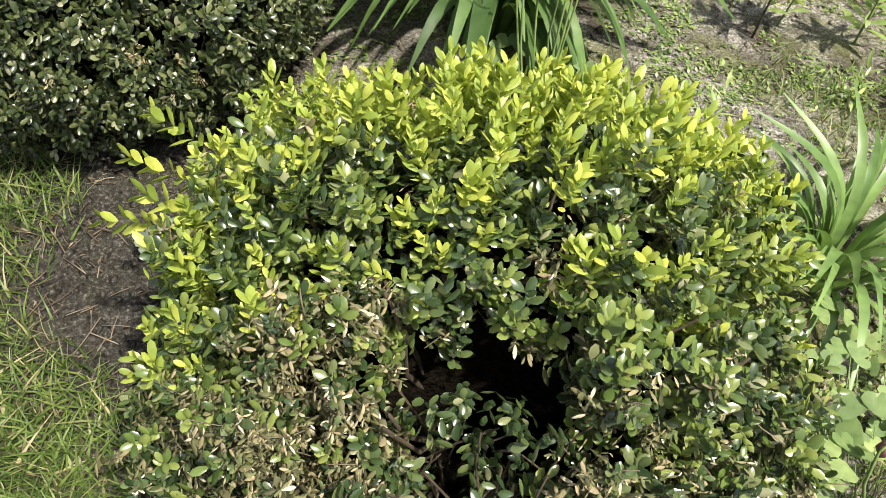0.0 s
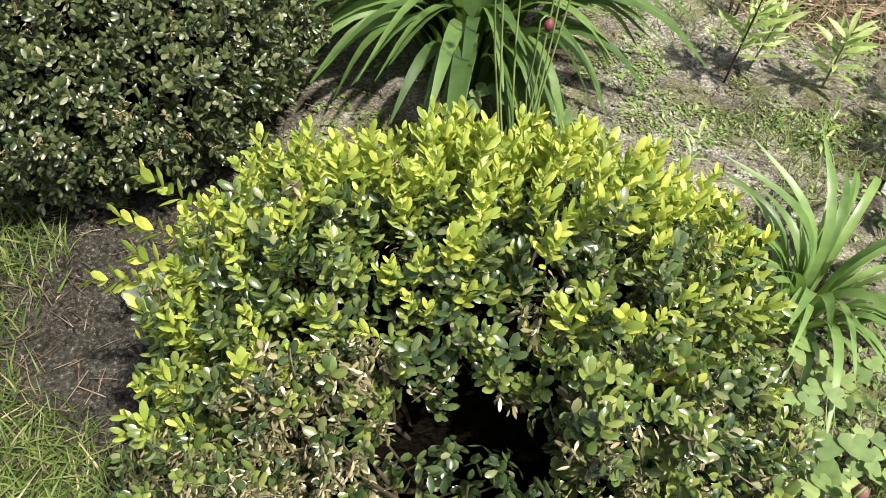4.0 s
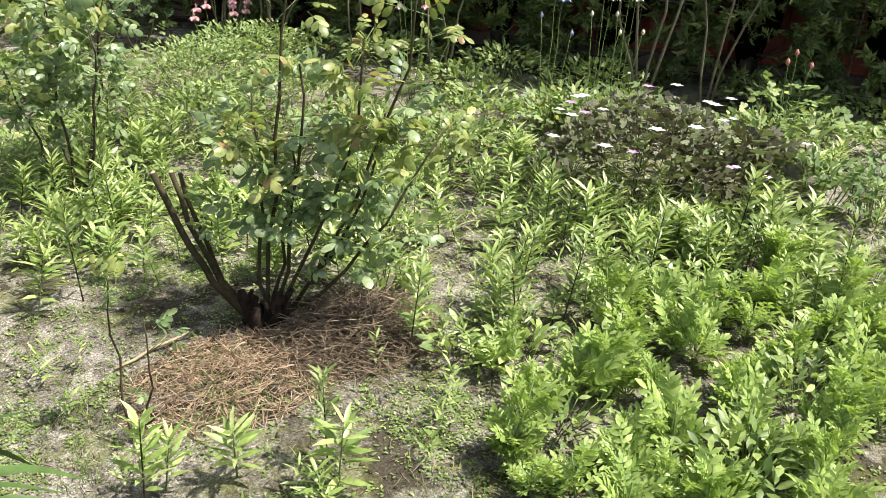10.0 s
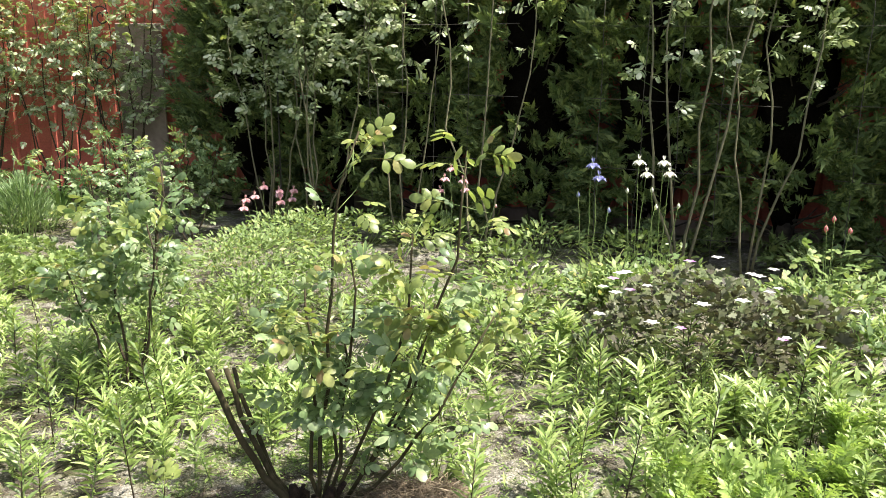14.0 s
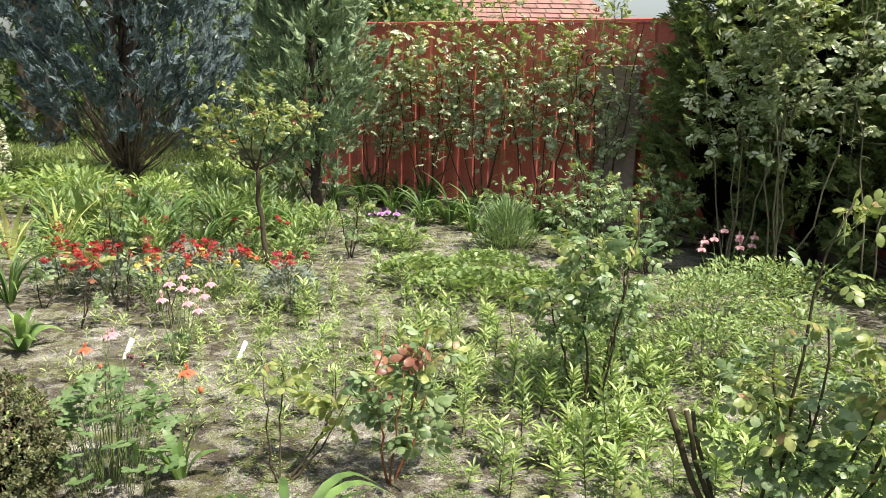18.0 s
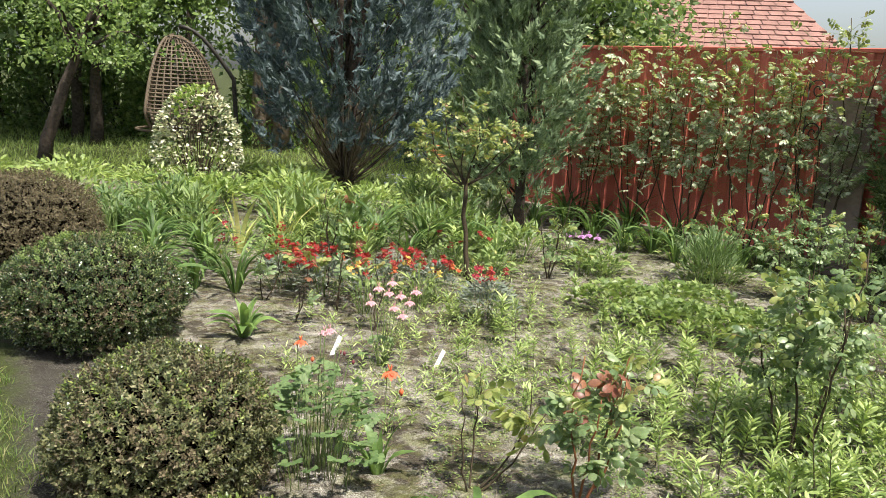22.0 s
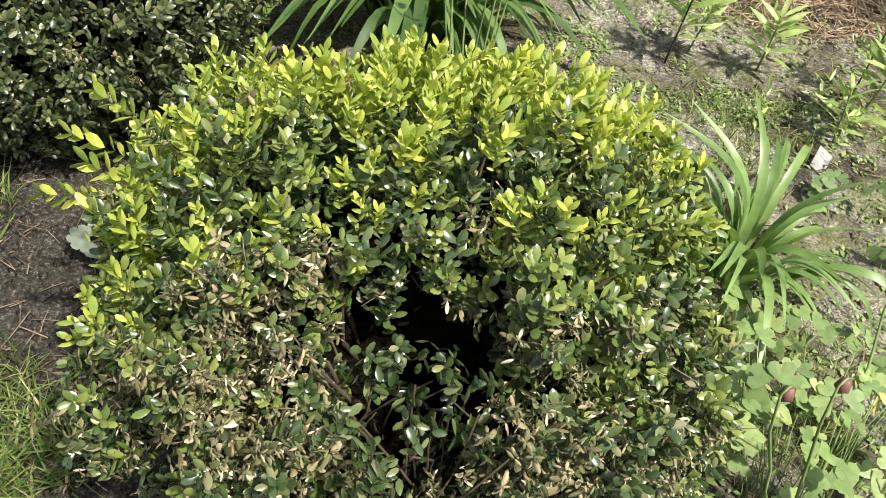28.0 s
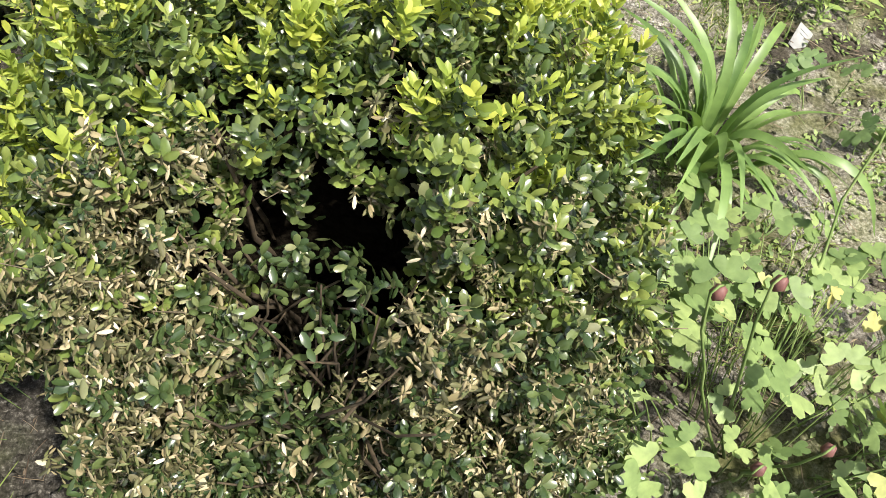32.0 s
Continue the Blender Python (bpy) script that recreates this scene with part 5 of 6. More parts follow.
rose_bush(0.62, 7.0, ((0.05, 0, 0.55), (-0.1, 0, 0.5), (0.15, 0.1, 0.6)), "low rose with coppery young leaves", DARKTWIG, per=12, size=1.0, young_from=0.7, start=0.3, side=0.08, red=0.4)
rose_bush(1.95, 7.2, ((0.0, 0, 0.6), (0.2, 0, 0.55), (-0.2, 0.1, 0.5), (0.35, 0.1, 0.6)), "rose bush near the fence", DARKTWIG, leaf_mat_=ROSE, per=36, size=0.8, young_from=0.9, start=0.25, side=0.14)
for x, y in ((2.5, 6.7), (2.9, 6.2), (2.35, 5.9)):
    rose_bush(x, y, ((0.0, 0, 0.75), (0.25, 0, 0.7), (-0.22, 0.1, 0.65), (0.1, 0.25, 0.8)), "leafy rose bush in front of the fence", DARKTWIG, leaf_mat_=ROSE, per=46, size=0.78, young_from=0.95, start=0.2, side=0.16, group="fence roses")
# climbing roses on the fence
for d, reach in ((1.5, 0.4), (2.2, 0.5), (2.85, 0.55), (3.55, 0.5), (4.2, 0.4)):
    fx, fy = run_xy(d, -0.3)
    tips = [(RDIR[0] * u - 0.09 * rng.random(), RDIR[1] * u - 0.09 * rng.random(), rng.uniform(1.5, 2.35)) for u in np.linspace(-reach, reach, 6)]
    rose_bush(fx, fy, tips, "climbing rose with pale green leaves on the red fence", DARKTWIG, leaf_mat_=ROSE_PALE, per=84, size=0.95, young_from=0.9, r=0.008, start=0.34, side=0.3, red=0.03, name="climbing_rose", group="climbing roses")
# tall roses tied to the wires in front of the hedge
for x, y, n, per, r0, hgt in ((3.55, 6.1, 4, 20, 0.008, 2.2), (3.72, 5.75, 5, 48, 0.008, 2.6), (4.05, 5.1, 3, 14, 0.007, 2.5), (4.2, 4.4, 3, 6, 0.008, 2.5), (4.95, 3.3, 4, 10, 0.011, 2.7), (5.25, 3.0, 3, 14, 0.009, 2.4), (6.05, 2.0, 4, 22, 0.009, 2.6)):
    tips = [(FDIR[0] * u + rng.normal(0, 0.05), FDIR[1] * u + rng.normal(0, 0.05), hgt * rng.uniform(0.75, 1.05)) for u in np.linspace(-0.3, 0.35, n)]
    rose_bush(x, y, tips, "tall climbing rose with bare pale canes before the hedge", CANE_PALE, leaf_mat_=ROSE_PALE, per=per * 3, size=0.95, young_from=0.97, r=r0, start=0.5, side=0.22, name="climbing_rose", group="climbing roses")

# ---------------------------------------------------------------- flowering plants


def blossom(r, n=6, cup=0.4, layers=1, tpl=None):
    """Petals round a point, opening towards +z."""
    tpl = tpl or leaf_tpl(0.6, 0.1, 0.1)
    pcs = []
    for l in range(layers):
        for i in range(n):
            a = 2 * np.pi * (i + 0.5 * l) / n + rng.normal(0, 0.1)
            pcs.append(moved(tpl, (np.cos(a), np.sin(a), cup + 0.5 * l), (0, 0, 0.0), r * rng.uniform(0.85, 1.1)))
    return merge(pcs)


NOD = merge([blossom(0.033, 5, -0.45, 1, leaf_tpl(0.5, 0.15, 0.15)), blossom(0.027, 5, -1.0, 2, leaf_tpl(0.75, 0.2, 0.1)), blossom(0.024, 6, -2.4, 1, leaf_tpl(0.6, 0.2, 0.1)), blossom(0.02, 5, 1.0, 1, leaf_tpl(0.22, 0.1, -0.4))])
BUD = merge([(np.array([(0, 0, 0.011), (0.007, 0, 0.002), (0, 0.007, 0.002), (-0.007, 0, 0.002), (0, -0.007, 0.002), (0.005, 0.005, -0.006), (-0.005, 0.005, -0.006), (-0.005, -0.005, -0.006), (0.005, -0.005, -0.006), (0, 0, -0.014)]),
            [(0, 1, 2), (0, 2, 3), (0, 3, 4), (0, 4, 1), (1, 5, 2), (2, 6, 3), (3, 7, 4), (4, 8, 1), (1, 8, 5), (2, 5, 6), (3, 6, 7), (4, 7, 8), (5, 9, 6), (6, 9, 7), (7, 9, 8), (8, 9, 5)])])


def columbine(x, y, stems, leaves, reach, h, petal_mat, label, leaf_m=COLUMB, leaf=0.06, bud_mat=None, size=1.0, name="columbine", rz=0.0):
    """stems: tips of flower stalks; each ends in a nodding flower or a bud."""
    t = thing(name, x, y, gz(x, y), label, "flower", rz=rz)
    if leaves:
        tips = arching(leaves, reach, h)
        tagged(part("stalk_tangle", stalks(tips, 0.0012), CANE_GREEN, t), kind="stuff")
        g = Geo()
        out = unit(np.stack([tips[:, 0], tips[:, 1], np.full(leaves, 0.02)], axis=1))
        pick = rng.integers(0, 3, leaves)
        for i in range(3):
            s = pick == i
            if s.any():
                scatter_leaves(g, TERN[i], tips[s], out[s], leaf * rng.uniform(0.7, 1.25, s.sum()) * 1.3)
        part("foliage", g, leaf_m, t)
    for i, (sx, sy, sz, kind) in enumerate(stems):
        ax = path3((sx * 0.15, sy * 0.15, -0.01), (sx, sy, sz), 7, (sx * 0.05, sy * 0.05, 0), 0.003)
        hook = np.concatenate([ax, [ax[-1] + np.array([0.008, 0.004, 0.006]), ax[-1] + np.array([0.016, 0.008, 0.0])]])
        st = part("flower_stalk", Geo().add(*tube(hook, np.linspace(0.0026, 0.0013, len(hook)), 5)), CANE_GREEN, t)
        end = hook[-1]
        if kind == "f":
            part("flower", Geo().add(NOD[0] * size + end, NOD[1]), petal_mat, st)
        else:
            part("bud", Geo().add(BUD[0] * size + end - np.array([0, 0, 0.012]), BUD[1]), bud_mat or petal_mat, st)
    return t


columbine(0.42, 1.38, ((-0.01, 0.2, 0.59, "f"), (-0.07, 0.12, 0.605, "b"), (0.08, 0.16, 0.58, "b"), (0.095, 0.15, 0.555, "b"), (0.06, 0.15, 0.55, "b"), (-0.01, -0.05, 0.42, "b"), (-0.08, 0.03, 0.47, "b")), 9, 0.15, 0.2, P_ROSE, "deep pink columbine with nodding flowers above the daylily", COLUMB_BLUE, 0.06, P_BUD, 1.2)
columbine(-0.52, 3.2, ((0.02, 0.02, 0.6, "f"), (0.05, 0.08, 0.5, "b"), (-0.02, 0.1, 0.56, "f"), (0.08, 0, 0.52, "b"), (0.1, 0.1, 0.45, "b")), 110, 0.26, 0.4, P_PINK, "pink columbine with blue-green leaves", COLUMB_BLUE, 0.055, P_BUD)
columbine(-0.44, 4.5, ((-0.05, 0, 0.45, "f"), (0.0, 0.05, 0.42, "f"), (0.08, 0, 0.42, "f"), (0.12, 0.03, 0.38, "f"), (0.05, -0.05, 0.36, "f"), (-0.1, 0.05, 0.4, "b"), (0.02, 0.08, 0.47, "f"), (-0.08, -0.04, 0.38, "f"), (0.15, 0.08, 0.43, "f"), (0.1, -0.07, 0.33, "f")), 10, 0.12, 0.14, P_PINK, "cluster of pale pink columbines", COLUMB_BLUE, 0.045, None, 1.25)
columbine(-0.78, 3.95, ((0, 0, 0.3, "f"), (0.05, 0.02, 0.22, "b")), 4, 0.08, 0.1, P_ORANGE, "orange-red flower on a thin stem", COLUMB_BLUE, 0.04, None, 1.3, "poppy")
columbine(-0.3, 3.62, ((0, 0, 0.3, "f"), (0.05, 0.02, 0.22, "b")), 4, 0.08, 0.1, P_ORANGE, "orange flower on a thin stem", COLUMB_BLUE, 0.04, None, 1.6, "poppy")
columbine(0.83, 0.54, ((-0.22, 0.02, 0.42, "b"), (-0.16, 0.03, 0.43, "b"), (0.12, 0.32, 0.42, "b"), (-0.14, -0.1, 0.26, "b"), (-0.05, -0.08, 0.25, "b")), 150, 0.36, 0.24, P_DUSK, "light green columbine leaves with dusky nodding buds", COLUMB, 0.044, P_DUSK, 1.2)
columbine(0.99, 0.26, ((0.05, 0.2, 0.4, "b"),), 100, 0.3, 0.22, P_DUSK, "yellowing columbine leaves below the box bush", COLUMB, 0.044, P_DUSK, 1.2)
columbine(1.18, 1.18, (), 7, 0.1, 0.1, P_DUSK, "small green seedling beside the plant label", COLUMB_BLUE, 0.05, name="seedling")
columbine(1.40, 1.02, ((0.0, 0.0, 0.12, "b"),), 7, 0.1, 0.1, P_DUSK, "small columbine seedling with a dusky bud", COLUMB, 0.05, name="seedling")
for x, y in ((3.85, 3.15), (4.2, 3.1), (4.35, 3.05)):
    columbine(x, y, ((0, 0, 0.85, "f"), (0.06, 0, 0.78, "f"), (-0.06, 0.03, 0.7, "b"), (0.1, -0.05, 0.6, "b")), 10, 0.2, 0.3, P_BLUE if x < 4.0 else P_WHITE, "tall pale blue columbine before the hedge", COLUMB_BLUE, 0.06, None, 1.5)
columbine(3.3, 5.75, ((-0.1, 0, 0.4, "f"), (0.0, 0.05, 0.45, "f"), (0.1, 0, 0.42, "f"), (0.15, 0.1, 0.37, "f"), (-0.15, 0.05, 0.37, "f"), (0.2, 0, 0.34, "f"), (0.05, -0.1, 0.36, "f"), (-0.2, 0.0, 0.32, "f"), (0.25, 0.05, 0.4, "f")), 12, 0.2, 0.3, P_PINK, "pale pink columbines under the climbing rose", COLUMB, 0.06, None, 1.5)
columbine(3.8, 4.2, ((-0.1, 0, 0.67, "f"), (0.0, 0.05, 0.72, "f"), (0.06, 0, 0.64, "f"), (-0.05, 0.1, 0.58, "f"), (0.02, -0.06, 0.6, "f"), (0.35, 0, 0.45, "b")), 14, 0.22, 0.35, P_PINK, "pink columbines before the hedge", COLUMB, 0.06, None, 1.3)
columbine(0.85, 7.5, ((-0.06, 0, 0.3, "f"), (0.0, 0.05, 0.32, "f"), (0.06, 0, 0.3, "f"), (0.12, 0.03, 0.3, "f"), (-0.02, 0.1, 0.28, "f"), (0.2, 0.05, 0.28, "f")), 16, 0.2, 0.16, P_MAUVE, "mauve flower heads in the bed", COLUMB, 0.06, None, 1.6, "bellflower")
columbine(5.0, 2.35, ((-0.1, 0, 0.5, "b"), (0.1, 0.05, 0.52, "b"), (0.2, 0, 0.45, "b")), 30, 0.35, 0.35, P_ROSE, "reddish columbine at the hedge foot", COLUMB, 0.07, None, 1.8)


def mound(name, x, y, rx, ry, h, n, mat, tpl, leaf, label, category="plant", flowers=None, group="", rise=0.55, stemmat=CANE_GREEN):
    """A rounded clump: leaves on stalks over a dome, with flowers on it."""
    t = thing(name, x, y, gz(x, y), label, category, group)
    d = sphere_dirs(n, 0.02)
    k = rng.random(len(d)) ** 0.4
    p = np.stack([d[:, 0] * rx * k, d[:, 1] * ry * k, h * (0.15 + 0.85 * np.sqrt(np.clip(1 - (d[:, 0] ** 2 + d[:, 1] ** 2) * k ** 2, 0, 1))) * rng.uniform(0.55, 1.05, len(d))], axis=1)
    tpls = tpl if isinstance(tpl, list) else [tpl]
    g = Geo()
    al = unit(np.stack([d[:, 0], d[:, 1], np.full(len(d), rise)], axis=1) + rng.normal(0, 0.4, d.shape))
    pick = rng.integers(0, len(tpls), len(d))
    for i, tp in enumerate(tpls):
        s = pick == i
        scatter_leaves(g, tp, p[s], al[s], leaf * rng.uniform(0.7, 1.25, s.sum()))
    part("foliage", g, mat, t)
    st = Geo()
    for i in range(0, len(p), max(1, len(p) // 24)):
        st.add(*tube(path3((p[i, 0] * 0.4, p[i, 1] * 0.4, -0.01), p[i], 4), 0.002, 4))
    tagged(part("stem_tangle", st, stemmat, t), kind="stuff")
    for fm, fn, fr, tp in flowers or ():
        for _ in range(fn):
            a, kk = rng.uniform(0, 6.28), rng.random() ** 0.5
            q = np.array([np.cos(a) * rx * kk, np.sin(a) * ry * kk, h * (1.06 - 0.4 * kk * kk) + rng.uniform(0, 0.09)])
            hd = tp or HEADS[int(rng.integers(0, 5))]
            part("flower", Geo().add(hd[0] * fr * rng.uniform(0.75, 1.2) + q, hd[1]), fm, t)
    return t


def flower_head(n=9):
    """A loose head of small flowers, wider than high."""
    pcs = []
    for i in range(n):
        f = blossom(1.0, 4, rng.uniform(0.1, 0.8))
        m = np.array(Euler((rng.normal(0, 0.6), rng.normal(0, 0.6), rng.uniform(0, 6))).to_matrix())
        pcs.append(((f[0] * rng.uniform(0.4, 0.65)) @ m.T + np.array([rng.normal(0, 0.5), rng.normal(0, 0.5), rng.uniform(-0.5, 0.9)]), f[1]))
    return merge(pcs)


HEADS = [flower_head() for _ in range(5)]
OPEN = blossom(1.0, 5, 0.25)
CUPF = blossom(1.0, 6, 1.6, 1, leaf_tpl(0.75, 0.2, -0.3))
DOUBLE = blossom(1.0, 8, 0.3, 3)

for x, y, r, n, fl in ((-1.05, 5.95, 0.3, 260, 13), (-0.6, 6.1, 0.33, 300, 16), (-1.4, 6.1, 0.24, 160, 7), (-0.25, 5.95, 0.2, 120, 5), (0.13, 5.55, 0.22, 240, 3)):
    mound("wallflower", x, y, r, r * 0.8, 0.27, n * 2, GREYLEAF, leaf_tpl(0.28, 0.1, 0.2), 0.055, "grey-green wallflower with red flower heads", "flower", [(P_RED if x < 0 else P_CRIMSON, int(fl * 1.5), 0.04, None), (P_ORANGE, 2, 0.03, None)], "red flower clumps")
for x, y, c in ((-1.0, 7.2, P_RED), (-0.2, 7.0, P_RED), (-1.6, 6.7, P_RED), (-2.3, 7.5, P_RED), (-0.7, 5.6, P_YEL), (-0.35, 5.75, P_YEL), (-1.9, 6.3, P_CRIMSON), (0.15, 7.3, P_RED)):
    mound("wallflower", x, y, 0.14, 0.14, 0.3, 50, PHLOX_DEEP, LANCE, 0.08, "small upright plant with a few bright flowers", "flower", [(c, 3, 0.032, None)], "single bright flowers")
for x, y, c in ((-1.25, 8.1, P_WHITE), (-1.65, 7.9, P_CREAM)):
    mound("tulip", x, y, 0.12, 0.12, 0.3, 16, PHLOX_DEEP, leaf_tpl(0.35, 0.2, 0.1), 0.25, "pale tulip in full bloom", "flower", [(c, 2, 0.075, CUPF)], "tulips", 1.6)
# low ground cover
for x, y, rx, n in ((1.35, 5.6, 0.5, 520), (1.9, 5.5, 0.45, 420), (1.1, 6.1, 0.4, 320), (1.6, 6.2, 0.45, 360)):
    mound("ground_cover", x, y, rx, rx * 0.8, 0.22, int(n * 1.7), PHLOX_DEEP, PALM, 0.045, "low mat of light green lobed leaves", "plant", None, "lobed ground cover")
for x, y, rx, h, n in ((2.5, 4.55, 0.55, 0.42, 900), (2.95, 4.9, 0.5, 0.42, 700), (2.3, 4.0, 0.4, 0.34, 560), (2.85, 4.1, 0.45, 0.36, 620), (3.3, 5.1, 0.35, 0.38, 420)):
    mound("loose_shrub", x, y, rx, rx * 0.8, h, int(n * 1.7), COLUMB if h > 0.4 else PHLOX_DEEP, leaf_tpl(0.4, 0.1, 0.2), 0.036, "bushy yellow-green leafy perennial", "plant", None, "bushy perennials")
mound("geranium", 3.5, 2.25, 0.55, 0.5, 0.5, 1500, GERAN, PALM, 0.045, "purple-brown cranesbill with pale flowers", "plant", [(P_WHITE, 14, 0.03, OPEN), (P_MAUVE, 5, 0.026, OPEN)], stemmat=DARKTWIG)
mound("geranium", 3.95, 2.0, 0.35, 0.35, 0.35, 420, GERAN, PALM, 0.07, "brownish cranesbill with a few white flowers", "plant", [(P_WHITE, 6, 0.022, OPEN)], stemmat=DARKTWIG)
for x, y, rx, h, n, m in ((3.2, 3.2, 0.4, 0.22, 500, COLUMB), (3.6, 3.4, 0.4, 0.26, 450, PHLOX_DEEP), (3.9, 3.0, 0.4, 0.3, 450, COLUMB), (4.35, 2.9, 0.4, 0.25, 420, PHLOX_DEEP), (4.7, 2.3, 0.45, 0.22, 460, COLUMB), (5.1, 2.2, 0.4, 0.2, 380, COLUMB), (5.3, 1.7, 0.4, 0.2, 380, COLUMB), (4.1, 4.1, 0.35, 0.2, 300, PHLOX_DEEP), (3.0, 3.7, 0.35, 0.2, 320, PHLOX_DEEP), (3.4, 1.55, 0.3, 0.25, 240, PHLOX_DEEP), (4.1, 1.7, 0.25, 0.3, 240, COLUMB_BLUE), (4.3, 1.5, 0.22, 0.3, 200, COLUMB_BLUE), (5.6, 2.65, 0.4, 0.22, 380, COLUMB), (5.95, 2.2, 0.4, 0.2, 380, COLUMB), (4.9, 3.6, 0.4, 0.25, 380, PHLOX_DEEP), (4.6, 4.2, 0.4, 0.25, 380, COLUMB), (4.2, 4.9, 0.4, 0.22, 360, PHLOX_DEEP), (3.9, 5.4, 0.35, 0.22, 300, COLUMB), (6.3, 1.7, 0.4, 0.2, 360, PHLOX_DEEP)):
    mound("leafy_weed", x, y, rx, rx, h, n, m, leaf_tpl(0.42, 0.1, 0.2), 0.055, "low leafy green growth before the hedge", "plant", None, "low leafy growth")
for x, y in zone(46, 1.9, 3.6, 0.9, 3.3) + zone(20, 1.3, 2.3, 3.0, 4.6):
    mound("leafy_weed", x, y, 0.17, 0.17, rng.uniform(0.08, 0.16), 60, PHLOX_DEEP if rng.random() < 0.6 else PHLOX, leaf_tpl(0.4, 0.1, 0.2), 0.05, "low leafy weed in the bed", "plant", None, "low leafy weeds")
for x, y in zone(26, -0.3, 2.3, 6.9, 9.0, front_of_fence) + zone(16, -2.6, 0.0, 6.6, 8.6):
    mound("leafy_weed", x, y, 0.22, 0.2, rng.uniform(0.12, 0.24), 60, COLUMB if rng.random() < 0.5 else PHLOX_DEEP, leaf_tpl(0.4, 0.1, 0.2), 0.07, "low leafy weed in the bed", "plant", None, "low leafy weeds")
mound("fennel", 1.92, 6.87, 0.22, 0.22, 0.45, 800, COLUMB_BLUE, leaf_tpl(0.06, 0.1, 0.1), 0.12, "feathery blue-green fennel in the bed", "plant", rise=1.4)
for x, y, rx, h, n, m in ((-2.9, 9.3, 0.6, 0.4, 500, LIME), (-3.9, 9.8, 0.7, 0.4, 500, LIME), (-2.2, 9.6, 0.6, 0.42, 500, LIME), (-1.3, 9.4, 0.6, 0.36, 480, PHLOX), (-0.5, 9.6, 0.5, 0.34, 420, PHLOX_DEEP), (-2.5, 10.7, 0.7, 0.4, 460, LIME), (-0.6, 10.8, 0.6, 0.38, 400, PHLOX), (-5.0, 9.9, 0.7, 0.4, 420, LIME), (-1.6, 8.8, 0.5, 0.3, 380, PHLOX_DEEP), (-3.3, 8.4, 0.5, 0.35, 380, PHLOX_DEEP), (0.1, 8.2, 0.35, 0.25, 260, PHLOX_DEEP), (0.0, 10.2, 0.5, 0.4, 300, PHLOX_DEEP), (-4.2, 8.3, 0.6, 0.4, 380, PHLOX_DEEP), (-6.2, 9.6, 0.8, 0.45, 400, LIME), (-3.6, 11.4, 0.8, 0.4, 380, LIME)):
    mound("border_perennial", x, y, rx, rx * 0.8, h, n, m, leaf_tpl(0.35, 0.1, 0.2), 0.09, "leafy yellow-green border perennial", "plant", None, "border perennials")
for x, y in zone(44, -3.6, 0.4, 7.2, 10.2, front_of_fence):
    mound("border_perennial", x, y, rng.uniform(0.16, 0.3), 0.2, rng.uniform(0.26, 0.46), int(rng.integers(70, 130)), (PHLOX_DEEP, COLUMB, TREELEAF, COLUMB_BLUE)[int(rng.integers(0, 4))], LANCE, rng.uniform(0.08, 0.13), "upright leafy perennial in the far bed", "plant", None, "border perennials", 1.1)
mound("forget_me_not", -1.1, 11.2, 0.3, 0.25, 0.25, 160, COLUMB_BLUE, LANCE, 0.07, "low plant with small blue flowers", "flower", [(P_BLUE, 14, 0.03, OPEN)])
mound("azalea", -0.85, 12.0, 0.3, 0.3, 0.6, 160, PHLOX, OVAL, 0.05, "small shrub with orange flowers", "shrub", [(P_ORANGE, 14, 0.05, OPEN)])
for x, y in ((0.35, 9.7), (0.6, 10.2)):
    columbine(x, y, ((0, 0, 0.85, "f"), (0.06, 0.02, 0.8, "f")), 6, 0.15, 0.2, P_MAUVE, "tall stem with a mauve flower head", COLUMB, 0.06, None, 2.5, "allium")

# the heuchera leaf at the bush
mound("coral_bells", -0.2, 1.1, 0.035, 0.035, 0.05, 6, GREYLEAF, palmate_tpl(7, 300, 0.2), 0.045, "grey-green scalloped leaves on bare soil", "plant")

# cream-edged shrub
vb = thing("variegated_shrub", -3.57, 10.3, 0, "round cream-edged shrub with a green crown", "shrub")
p, d, k = bush_surface(2600, 0.52, 0.5, 1.3, 0.06, 3.0, -0.75)
g = Geo()
crown = p[:, 2] > 0.95 + 0.15 * rng.random(len(p))
scatter_leaves(g, OVAL, p[~crown], unit(d[~crown] + rng.normal(0, 0.5, d[~crown].shape)), 0.055)
part("foliage", g, CREAM, vb)
g = Geo()
fr = crown & (p[:, 1] < 0.1) & (np.abs(p[:, 0]) < 0.16)
scatter_leaves(g, OVAL, p[crown & ~fr], unit(d[crown & ~fr] + rng.normal(0, 0.5, d[crown & ~fr].shape)), 0.055)
part("pale_crown", g, CREAM, vb)
g = Geo()
scatter_leaves(g, OVAL, p[fr] + d[fr] * 0.02, unit(d[fr] + rng.normal(0, 0.5, d[fr].shape)), 0.06)
part("green_crown", g, LIME, vb, "bright green shoots")
part("branchwork", bush_wood(0.5, 0.48, 1.25, 40, 0.01), DARKTWIG, vb)

# ---------------------------------------------------------------- made things


